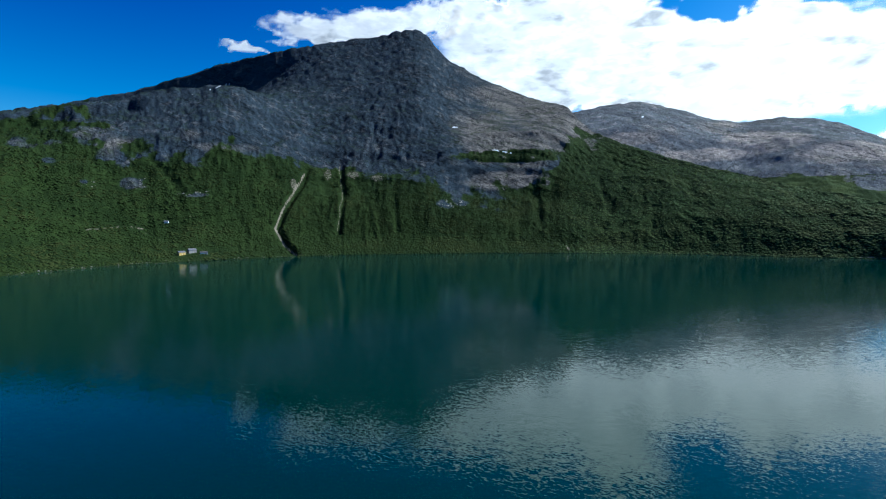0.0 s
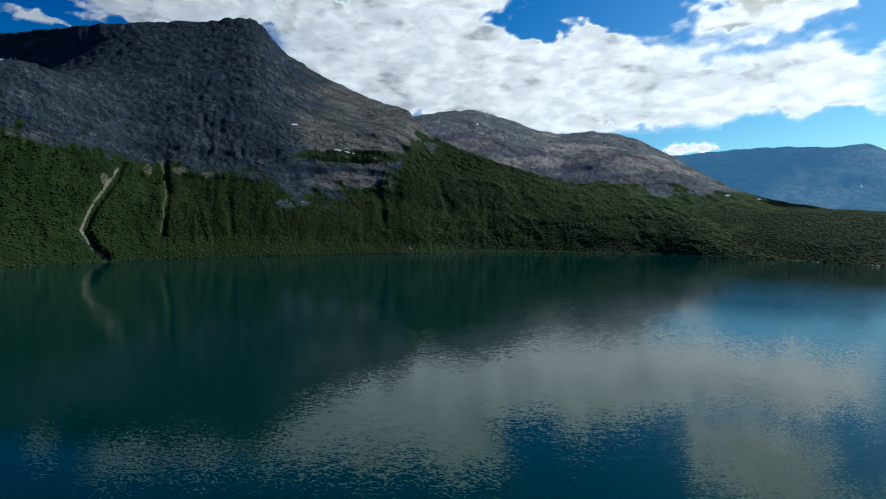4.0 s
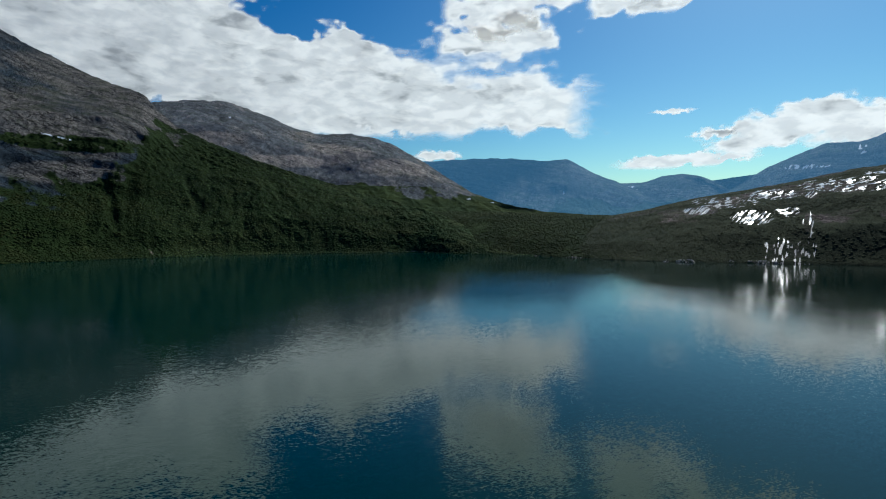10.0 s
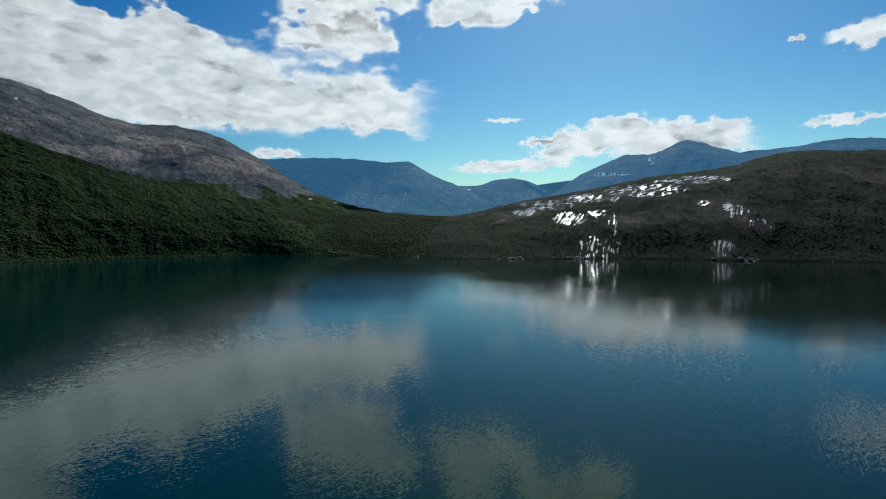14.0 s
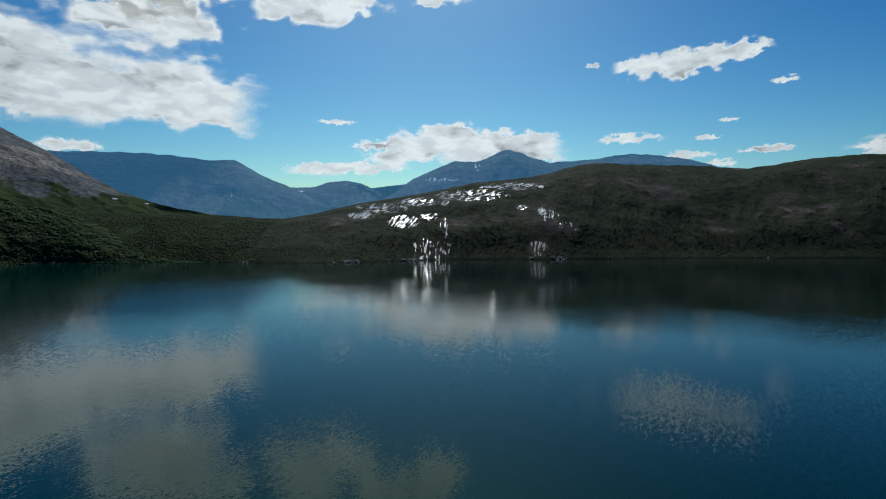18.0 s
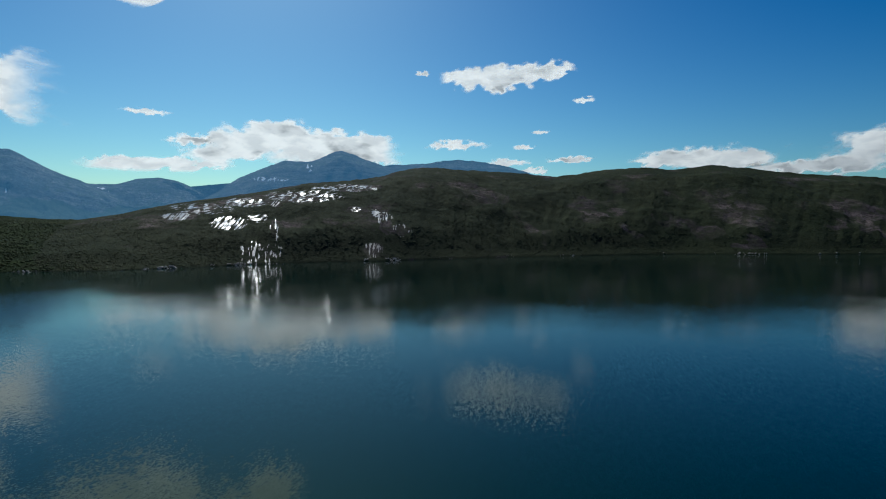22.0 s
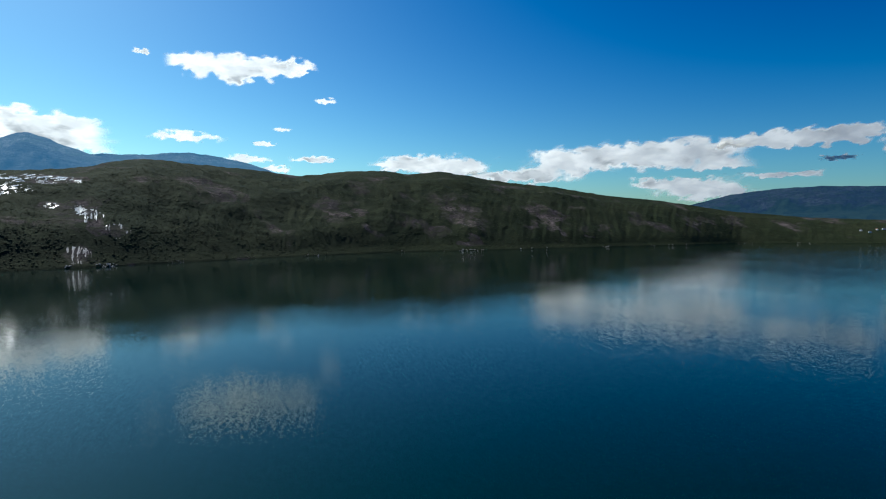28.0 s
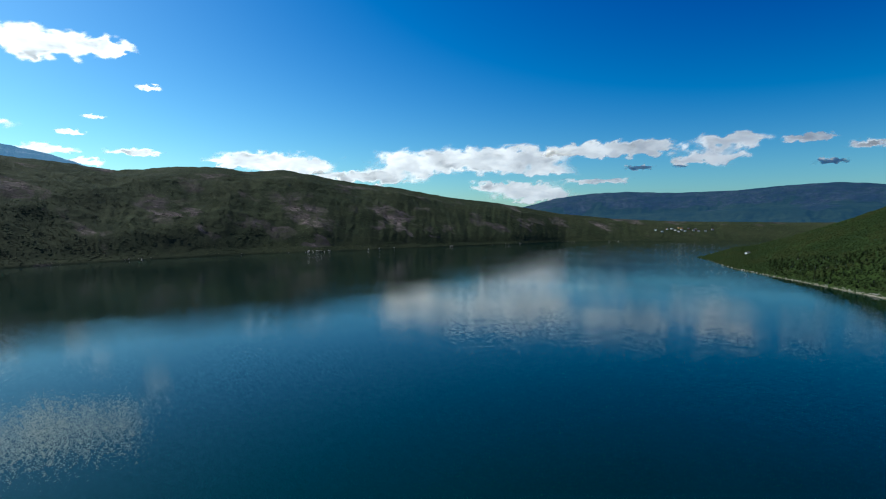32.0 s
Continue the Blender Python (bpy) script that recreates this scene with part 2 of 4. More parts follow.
def along(table, az, soft=.5):
    """A smooth curve through (azimuth, value) pairs."""
    xs, ys = zip(*table)
    return sum(np.interp(az + o * soft, xs, ys) for o in (-1, -.5, 0, .5, 1)) / 5


def blobs(az, el, items):
    """Soft ovals (azimuth, elevation, half width, half height), as one mask."""
    m = np.zeros_like(az)
    for a, e, ra, re in items:
        m = np.maximum(m, np.clip(1.3 - ((az - a) / ra) ** 2 - ((el - e) / re) ** 2, 0, 1))
    return m


def trail(az, el, pts, width):
    """A mask along a bent line of (azimuth, elevation) points."""
    best = np.full_like(az, 9.0)
    for (a0, e0), (a1, e1) in zip(pts, pts[1:]):
        t = np.clip(((az - a0) * (a1 - a0) + (el - e0) * (e1 - e0)) / ((a1 - a0) ** 2 + (e1 - e0) ** 2), 0, 1)
        best = np.minimum(best, np.hypot(az - a0 - t * (a1 - a0), el - e0 - t * (e1 - e0)))
    return np.clip(1.25 - best / width, 0, 1)


def sheet(name, P, material, layers=None, smooth=True):
    """A grid of points (rows, columns, 3) as one mesh object."""
    n, m = P.shape[:2]
    idx = np.arange(n * m).reshape(n, m)
    quads = np.stack([idx[:-1, :-1], idx[1:, :-1], idx[1:, 1:], idx[:-1, 1:]], -1).reshape(-1, 4)
    me = bpy.data.meshes.new(name)
    me.vertices.add(n * m)
    me.vertices.foreach_set("co", P.reshape(-1).astype(np.float32))
    me.loops.add(quads.size)
    me.loops.foreach_set("vertex_index", quads.reshape(-1).astype(np.int32))
    me.polygons.add(len(quads))
    me.polygons.foreach_set("loop_start", np.arange(0, quads.size, 4, dtype=np.int32))
    me.polygons.foreach_set("use_smooth", np.full(len(quads), smooth))
    for key, val in (layers or {}).items():
        if val.ndim == 3:
            at = me.attributes.new(key, "FLOAT_COLOR", "POINT")
            rgba = val.reshape(n * m, -1)
            if rgba.shape[1] == 3:
                rgba = np.concatenate([rgba, np.full((n * m, 1), .5)], 1)
            at.data.foreach_set("color", rgba.reshape(-1).astype(np.float32))
        else:
            at = me.attributes.new(key, "FLOAT", "POINT")
            at.data.foreach_set("value", val.reshape(-1).astype(np.float32))
    me.update()
    me.validate()
    me.materials.append(material)
    return new(name, me)


def massif(az0, az1, na, ns, foot, ridge, skyline, profile, rough=20.0, gully=8.0, base=0.0, back=.35, shape=None):
    """A mountain as a relief: foot and ridge distance and skyline height by azimuth, slope profile from foot to ridge.
    Returns points, azimuth, elevation, slope position."""
    a1 = np.linspace(az0, az1, na) if isinstance(na, int) else na
    s1 = np.concatenate([np.linspace(0, 1, ns), np.linspace(1, 1 + back, 14)[1:]])
    az, s = np.meshgrid(a1, s1, indexing="ij")
    rf, rc = along(foot, az), along(ridge, az)
    zc = H0 + rc * np.tan(np.radians(along(skyline, az, .3)))
    if isinstance(profile, tuple):
        lo, hi, f = profile[0], profile[1], step(profile[2], profile[3], az)
        p = np.interp(s, *zip(*lo)) * (1 - f) + np.interp(s, *zip(*hi)) * f
        if len(profile) > 4:
            f = step(profile[5], profile[6], az)
            p = p * (1 - f) + np.interp(s, *zip(*profile[4])) * f
    else:
        p = np.interp(s, *zip(*profile))
    p = np.where(s > 1, 1 - 1.1 * (s - 1) - 4 * (s - 1) ** 2, p)
    r = rf + (rc - rf) * s
    z = base + (zc - base) * p
    x, y = r * np.sin(np.radians(az)), r * np.cos(np.radians(az))
    w = step(.01, .16, s) * (1 - .75 * step(.7, 1, s)) * np.clip((zc - base) / 180, .0, 1)
    if callable(rough):
        rough = rough(az)
    z = z + rough * w * (fbm(x, y, 420, 7, .52, True) + .5 * fbm(x + 900, y, 150, 4))
    warp = 60 * fbm(x, y, 300, 3)
    z = z + gully * w * step(1, .6, s) * fbm(np.radians(az) * rf + warp, r * .22 + warp, 110, 4, .55, True)
    z = z + np.where(s > .96, .012 * (zc - base) * fbm(az * 60, s * 40, 60, 4), 0)
    if shape:
        z = z + shape(az, np.degrees(np.arctan2(z - H0, r)), s)
    z[:, 0] = base - 3
    el = np.degrees(np.arctan2(z - H0, r))
    return np.stack([x, y, z], -1), az, el, s


# ---- the lake and its ground ----
SHORE = [(-62, 700), (-50, 850), (-40, 960), (-32, 1080), (-22, 1150), (-11, 1225), (1, 1260), (13, 1300), (24, 1335), (33, 1335), (39, 1365), (43, 1300),
         (50, 1265), (55, 1180), (62, 1110), (68, 1113), (73, 1140), (78, 1172), (84, 1190), (88, 1195), (98, 1290), (109, 1430), (119, 1590),
         (125, 1640), (130, 1730), (137, 1920), (146, 2230), (151, 2540), (157, 2680), (164, 2850), (170, 2950), (185, 3000)]

ga, gr = np.meshgrid(np.linspace(-180, 180, 361), np.linspace(0, 1, 60) ** 1.5 * 4805, indexing="ij")
gs = np.where((ga > -62) & (ga < 185), along(SHORE, ga), 3000)
gz = np.where(gr < gs + 60, -9, np.minimum(30, (gr - gs) * .02 - 3))
ground = sheet("ground", np.stack([gr * np.sin(np.radians(ga)), gr * np.cos(np.radians(ga)), gz], -1), m_slope,
               {"cover": np.stack([np.full_like(ga, .8), np.zeros_like(ga), np.zeros_like(ga)], -1)})
tagged(ground, "wooded valley floor under and around the lake", "ground", kind="structure")

wa, wr = np.meshgrid(np.linspace(-180, 180, 121), np.linspace(0, 1, 30) ** 1.5 * 3301, indexing="ij")
lake = sheet("water", np.stack([wr * np.sin(np.radians(wa)), wr * np.cos(np.radians(wa)), np.zeros_like(wa)], -1)[::-1], m_water)
tagged(lake, "deep teal-blue lake with fine ripples mirroring clouds", "lake", kind="structure")

# ---- mountains ----
GULLY = [(-14.6, 5.0), (-15.0, 4.2), (-15.9, 2.8), (-16.8, 1.4), (-17.6, -.65), (-16.7, -2.4), (-15.6, -3.45)]
GULLY_B = [(-11.0, 6.1), (-10.9, 4.5), (-10.7, 2.9), (-11.3, -1.0)]

TRACKS = [[(-32.7, .07), (-30.1, -.52), (-27.9, -1.83), (-26.4, -2.3)], [(-30.4, -.51), (-28.3, .65), (-25.2, .66)], [(-24.7, .22), (-21.7, -2.16)], [(-25.2, 1.71), (-19.1, .22), (-17.9, -.42)]]
RAVINES = [[(-29.4, 6.94), (-27.2, 4.27), (-26.2, 3.11)], [(-5.4, 2.6), (-5.0, -1.0)], [(9.6, 3.8), (10.6, -.6)], [(16.4, 4.2), (17.6, 1.0)]]


def peak_shape(az, el, s):
    d = -14 * trail(az - .22, el, GULLY, .4) - 9 * trail(az - .15, el, GULLY_B, .35)
    for line in RAVINES:
        d -= 6 * trail(az + .35 * fbm(az * 40, s * 900, 60, 3), el, line, .4)
    x, y = az * 40, s * 900
    wob = fbm(x, y, 160, 5)
    e = el + .4 * fbm(x * .5, y * 1.2, 130, 4)
    for low, tall, a0, a1, a2, a3 in ((3.1, 9, -2, 3, 13, 9), (3.7, 10, -3, 1, 13, 10), (4.3, 14, -3, 1, 14, 10), (5.0, 12, -3, 1, 14, 10), (5.6, 9, -3, 1, 14, 10), (7.6, 20, 2, 6, 15, 12), (3.9, 8, -24, -17, 3, -5), (6.2, 8, -20, -10, 1, -4)):
        d += tall * step(low, low + .3, e + .02 * (az - 5)) * step(low + 6, low + 2, el) * step(a0, a1, az) * step(a3 + (a2 - a3), a3, az)
    d += 26 * step(.36, .39, s + .045 * wob) * step(.6, .42, s) * step(-24, -28, az)
    rock = step(3.4, 6.5, el + wob) * step(1, .95, s)
    right = step(-1, 6, az) * step(6.5, 9, el)
    crag = 6.5 * fbm(x - y * .4, y + x * .6, 52, 5, .62, True) + 4 * fbm(x * 1.6, y * 1.3, 30, 4, .6)
    slab = 3 * fbm(x * .6 + y * .9, y * 1.2 - x * .5, 60, 4, .5, True)
    d += rock * (crag * (1 - right) + slab * right)
    d += step(0, .06, s) * (1 - rock) * 4 * fbm(x, y * .5, 60, 4, .55, True)
    return d * step(0, .03, s)


A, a_az, a_el, a_s = massif(
    -60, 52, 840, 360, SHORE,
    [(-62, 2600), (-44, 3300), (-38, 3420), (-30, 3260), (-25, 3080), (-18, 2840), (-12, 2660), (-6, 2520), (-2, 2440), (3, 2400), (8, 2340), (12, 2230), (16, 2080), (20, 1980), (33, 1720), (44, 1500), (52, 1400)],
    [(-62, 7), (-40, 8.55), (-37, 9.3), (-34.6, 10.5), (-31.6, 11.45), (-29.8, 11.9), (-25.5, 13.8), (-20.9, 15.7), (-16.5, 16.95), (-12.6, 17.85),
     (-7.9, 18.6), (-3.8, 19.5), (-2.6, 19.4), (-1.4, 18.7), (.4, 16.8), (4, 14.85), (7, 13.65), (10, 12.55), (12.9, 11.6), (14, 10.6), (15.7, 9.1),
     (18.5, 7.85), (23.8, 5.95), (33.2, 3.15), (38, 2.0), (42, .8), (46, -1), (52, -4)],
    ([(0, 0), (.04, .02), (.1, .07), (.28, .40), (.4, .57), (.5, .62), (.8, .655), (.935, .70), (1, 1)],
     [(0, 0), (.03, .012), (.08, .03), (.33, .25), (.48, .43), (.76, .72), (1, 1)], -24, -12,
     [(0, 0), (.03, .02), (.1, .12), (.22, .3), (.48, .57), (.76, .80), (1, 1)], 16, 26), lambda az: 18 - 8 * step(0, 5, az), 8, shape=peak_shape)
x, y, z = A[..., 0], A[..., 1], A[..., 2]
tree_el = along([(-62, 9), (-40, 9.3), (-33, 8.8), (-29, 7.6), (-26, 6.5), (-20, 5.7), (-11, 5.4), (-5, 5), (-2.4, 4.2), (0, 3.2), (9, 3.0), (11.5, 3.8), (13, 7.8), (16, 8.7), (20, 9.2), (52, 9.2)], a_az)
veg = step(1.6, -1.6, a_el - tree_el + 2.4 * fbm(x, y, 260, 5) + 2.0 * fbm(x, y, 70, 4) - .2)
veg = np.maximum(veg, step(-.8, .0, fbm(x, y, 90, 4)) * .85 * blobs(a_az, a_el, [(7.5, 7.0, 7, .8), (-36, 8.2, 5, .8)]))
veg = veg * (1 - .9 * blobs(a_az, a_el, [(7, 4.6, 5, .9), (-33.6, 7.19, .9, .8), (-32.3, 5.9, .9, .5), (-29.6, 8.8, 2.2, .5), (-37.1, 7.1, 1.2, .4), (-36.5, 5.4, .6, .3), (-34, 3.7, .5, .3), (-31, 6.2, 2.2, 1.3), (-33, 8, 3, .6), (-37.5, 6.8, 2.5, .7), (-30, 3.6, 1.6, .7), (-25.5, 2.8, 2.4, .35), (1, 2, 2, .6)]) * (.4 + .6 * step(-.2, .2, fbm(x, y, 60, 4))))
gravel = np.maximum(trail(a_az + .12 * fbm(x, y, 40, 3), a_el, GULLY, .125), .5 * blobs(a_az, a_el, [(-15.7, 4.0, .45, .9), (-12.2, 5.0, .6, .8), (-9.6, 5.0, 1.0, .6), (-7, 4.7, 1.1, .5), (-15.2, -3.4, .5, .12)]))
gravel = np.maximum(gravel, .55 * trail(a_az + .15 * fbm(x, y, 40, 3), a_el, GULLY_B, .16))
gravel = np.maximum(gravel, .7 * step(.0036, .002, a_s) * step(-.35, .1, fbm(x, y, 40, 3)) * step(-14, -22, a_az))
gravel = np.maximum(gravel, .7 * trail(a_az, a_el, [(-34, -.6), (-30.5, -.35), (-29.5, -.6)], .07))
for line in TRACKS[:2]:
    gravel = np.maximum(gravel, .5 * trail(a_az, a_el, line, .06))
gravel = np.maximum(gravel, .7 * trail(a_az, a_el, [(13.4, -2.9), (13.1, -2.5)], .12))
snow = np.maximum(trail(a_az, a_el, [(-25.2, 12.15), (-24, 12.7), (-23.2, 12.85), (-22.4, 13.3), (-21.7, 13.45)], .045) * step(-.3, .1, fbm(x, y, 50, 3)),
                  np.maximum(blobs(a_az, a_el, [(1.3, 10.05, .4, .07)]), trail(a_az, a_el, [(5.3, 7.7), (7.3, 7.3)], .07)))
# paler outcrops, plus the sunlit right flank and shaded left face painted in
pale = .27 + .35 * step(-4, 8, a_az) * step(4, 9, a_el) + .2 * blobs(a_az, a_el, [(-31, 6.6, 2.6, 1.6), (-33, 8, 3.5, .8), (-27, 8.6, 3, 1.0), (-30, 3.6, 1.8, .8), (-25.5, 2.8, 2.6, .5), (-37, 7, 3, .8), (-22, 7.4, 4, .6)]) + .38 * blobs(a_az, a_el, [(6.5, 4.3, 6, 1.1)])
peak = sheet("mountain", A, m_peak, {"cover": np.stack([veg, gravel, snow, pale], -1)})
tagged(peak, "steep grey granite mountain with wooded lower slopes above the lake", "mountain")
veg_a = veg * (1 - gravel) * (1 - snow)

def slab_shape(az, el, s):
    """Ice-smoothed slabs, broken by joints that dip to the valley."""
    x, y = az * 52, s * 1100
    d = 9 * fbm(x * .7 + y * .5, y - x * .6, 120, 5, .55, True)
    return d * step(.15, .35, s) * step(1.02, .97, s)


B, b_az, b_el, b_s = massif(
    6, 62, 460, 200, [(6, 1900), (30, 1800), (62, 1750)], [(6, 2650), (20, 2850), (30, 2960), (38, 2940), (45, 2760), (53, 2450), (62, 2200)],
    [(6, 8), (14, 11.3), (17, 11.7), (20.1, 11.8), (23.2, 10.98), (26.7, 9.58), (29.5, 9.08), (32.2, 9.27), (35, 8.93), (37, 8.2), (40, 6.55),
     (42.4, 4.96), (45.3, 3.16), (49.2, 1.83), (53, 1.1), (62, .3)],
    [(0, 0), (.25, .1), (.5, .38), (.7, .72), (1, 1)], 13, 6, base=20, shape=slab_shape)
x, y, z = B[..., 0], B[..., 1], B[..., 2]
vb = step(40, -60, z - 250 + 120 * fbm(x, y, 240, 5) + 60 * (b_el > 4)) * (1 - .8 * blobs(b_az, b_el, [(37, 5.6, 4, .9)]))
pale_b = .36 + .3 * blobs(b_az, b_el, [(19, 8.3, 3, .8), (31, 7.4, 4, 1.1), (27, 6.4, 5, .7), (37, 6, 4, 1)])
shoulder = sheet("mountain", B, m_bare, {"cover": np.stack([vb, np.zeros_like(vb), blobs(b_az, b_el, [(20.5, 10.4, .15, .1), (45, 2.6, .3, .07), (47.5, 2.2, .25, .05)]), pale_b], -1)})
tagged(shoulder, "rounded bare grey mountain behind the wooded slope", "mountain")


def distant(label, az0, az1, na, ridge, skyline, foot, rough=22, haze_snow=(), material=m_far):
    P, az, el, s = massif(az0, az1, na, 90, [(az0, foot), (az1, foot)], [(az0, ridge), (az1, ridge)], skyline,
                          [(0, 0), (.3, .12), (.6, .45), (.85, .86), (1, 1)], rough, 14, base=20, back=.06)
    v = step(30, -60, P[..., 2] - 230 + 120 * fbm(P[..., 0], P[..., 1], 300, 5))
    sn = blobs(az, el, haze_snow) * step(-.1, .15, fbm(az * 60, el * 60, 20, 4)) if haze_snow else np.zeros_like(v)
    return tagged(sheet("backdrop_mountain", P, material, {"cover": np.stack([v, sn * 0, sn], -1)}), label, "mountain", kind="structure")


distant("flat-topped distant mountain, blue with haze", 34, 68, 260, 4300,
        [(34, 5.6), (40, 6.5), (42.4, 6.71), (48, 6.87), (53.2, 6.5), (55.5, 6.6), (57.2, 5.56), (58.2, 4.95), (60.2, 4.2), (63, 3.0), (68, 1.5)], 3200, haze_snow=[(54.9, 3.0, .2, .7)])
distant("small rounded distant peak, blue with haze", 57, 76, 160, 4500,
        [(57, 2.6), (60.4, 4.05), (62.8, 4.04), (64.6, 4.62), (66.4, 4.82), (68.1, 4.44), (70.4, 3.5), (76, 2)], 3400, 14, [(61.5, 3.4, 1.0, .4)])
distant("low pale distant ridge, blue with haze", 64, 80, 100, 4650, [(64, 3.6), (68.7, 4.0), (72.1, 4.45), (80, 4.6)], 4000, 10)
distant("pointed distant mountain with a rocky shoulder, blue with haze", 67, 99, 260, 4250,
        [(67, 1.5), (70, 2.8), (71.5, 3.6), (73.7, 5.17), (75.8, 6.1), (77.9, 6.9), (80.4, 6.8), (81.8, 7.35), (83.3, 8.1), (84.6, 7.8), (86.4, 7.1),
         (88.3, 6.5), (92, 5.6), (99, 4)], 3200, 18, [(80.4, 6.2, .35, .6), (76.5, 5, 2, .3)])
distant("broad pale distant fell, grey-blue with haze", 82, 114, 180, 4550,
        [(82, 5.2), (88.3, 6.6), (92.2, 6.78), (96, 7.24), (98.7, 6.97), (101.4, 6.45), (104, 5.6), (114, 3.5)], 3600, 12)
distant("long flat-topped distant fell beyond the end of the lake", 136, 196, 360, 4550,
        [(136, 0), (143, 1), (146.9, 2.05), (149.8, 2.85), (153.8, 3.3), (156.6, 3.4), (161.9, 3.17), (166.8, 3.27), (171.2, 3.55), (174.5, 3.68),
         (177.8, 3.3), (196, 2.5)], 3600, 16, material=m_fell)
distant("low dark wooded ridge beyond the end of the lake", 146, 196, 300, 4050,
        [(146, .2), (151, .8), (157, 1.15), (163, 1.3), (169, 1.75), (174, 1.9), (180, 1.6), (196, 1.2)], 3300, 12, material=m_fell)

# low wooded land at the head of the lake
F, f_az, f_el, f_s = massif(
    30, 76, 340, 90, SHORE, [(30, 1650), (50, 1850), (62, 1900), (76, 1600)],
    [(30, -1.5), (36, .9), (42, 1.25), (48, 1.2), (56, .87), (60, .75), (66, .3), (70, -.8), (76, -3.5)], [(0, 0), (.06, .1), (.3, .45), (.6, .8), (1, 1)], 9, 4)
vf = np.clip(.9 + .8 * fbm(F[..., 0], F[..., 1], 80, 3), 0, 1) 
gf = .9 * np.maximum(step(.035, .015, f_s) * step(37, 39, f_az) * step(49, 45, f_az), trail(f_az, f_el, [(38.2, -2.3), (38.6, -1.6)], .12))
foreland = sheet("mountain", F, m_slope, {"cover": np.stack([vf, gf, gf * 0], -1)})
foreland.name = "lowland"
tagged(foreland, "low wooded land at the head of the lake", "woodland hill")

# the long heath hill with wet slabs
SLAB_DIP = [(72.4, .5, 1.9, .75), (67.9, 1.15, 1.5, .4), (76.9, 2.55, .55, .4)]
SLAB_LEVEL = [(70, 1.9, 3.2, .6), (75.3, 1.0, 1.3, .5), (80, 3.3, 4.5, .7), (84, 4.2, 4, .45), (87.4, 1.6, 1.3, .5), (85, 2.0, .8, .3), (74, 2.6, 2.5, .5)]
SLAB_DRIP = [(75.4, -2.5, 2.6, 1.3), (76.8, -.2, .5, 1.3), (86.8, -2.4, 1.3, .9), (88, 1.0, 1.2, .6), (90, -.3, 1.2, .8)]
SLABS = SLAB_DIP + SLAB_LEVEL + SLAB_DRIP
BARE = [(99.5, 3.0, 2.5, .7), (112, 1.5, 2.4, .5), (121, -.5, 1.5, .7), (124.5, -1.5, 2.5, .8), (134, 1.2, 1.5, .6), (131, 0, 1, .8), (137, -.6, 1.5, .7), (88.5, 0, 1, 1)]
Hh, h_az, h_el, h_s = massif(
    52, 186, np.concatenate([np.linspace(52, 65, 90)[:-1], np.linspace(65, 90, 520)[:-1], np.linspace(90, 186, 640)]), 150, SHORE, [(52, 1650), (57, 1750), (75, 1900), (92, 2050), (110, 2250), (121, 2400), (130, 2500), (145, 2750), (160, 3150), (172, 3250), (188, 3300)],
    [(52, -2.9), (55, -1), (57, .2), (59.8, .75), (62.9, 1.28), (67.6, 2.35), (71, 2.9), (75.9, 3.7), (80, 4.55), (84.7, 5), (88, 5.4), (90, 6.0), (92.6, 6.45), (95.5, 6.2), (98.4, 6.0),
     (101.9, 5.75), (106.3, 5.23), (109.4, 5.6), (111.8, 5.85), (115.4, 5.94), (118, 5.55), (121, 5.85), (124, 5.45), (128.8, 4.6), (133, 4.15), (138.7, 3.1),
     (144, 2.45), (150.3, 1.3), (156, .68), (162, .38), (172, .2), (188, .1)],
    ([(0, 0), (.05, .08), (.15, .25), (.35, .52), (.6, .77), (1, 1)], [(0, 0), (.05, .05), (.2, .24), (.45, .54), (.7, .8), (1, 1)], 80, 108), lambda az: 13 - 8 * step(122, 146, az), 4)
x, y, z = Hh[..., 0], Hh[..., 1], Hh[..., 2]
vh = np.clip(.7 + .9 * fbm(x, y, 160, 5) + .25 * step(90, 20, z), 0, 1)
vh = vh * (1 - .85 * blobs(h_az, h_el, BARE) * step(-.25, .2, fbm(x, y, 50, 4)))
def streaks(tilt, thin, long):
    """Fine parallel streaks, tilted in degrees from the level."""
    c, q = math.cos(radians(tilt)), math.sin(radians(tilt))
    return fbm((h_az * c + h_el * q) / long * 10 + 3 * fbm(h_az, h_el, 1.5, 2), (h_el * c - h_az * q) / thin * 10, 10, 3, .6)


dip, level, drip = streaks(48, .16, 1.6), streaks(14, .11, .7), streaks(86, .2, 1.2)
slabs = np.maximum(blobs(h_az, h_el, SLAB_DIP) * step(-.04, .06, dip), blobs(h_az, h_el, SLAB_LEVEL) * step(.11, .21, level + .5 * fbm(h_az, h_el, .7, 3)))
slabs = np.maximum(slabs, blobs(h_az, h_el, SLAB_DRIP) * step(.22, .32, drip + .9 * fbm(h_az, h_el, .8, 3)))
slabs = np.maximum(slabs, .8 * step(.006, .003, h_s) * step(.02, .2, fbm(x, y, 60, 3)))
vh = vh * (1 - .5 * blobs(h_az, h_el, SLABS))
hill = sheet("mountain", Hh, m_hill, {"cover": np.stack([vh, slabs, slabs * 0], -1)})
hill.name = "hill"
tagged(hill, "long dark heath hill with wet shining rock slabs", "hill")

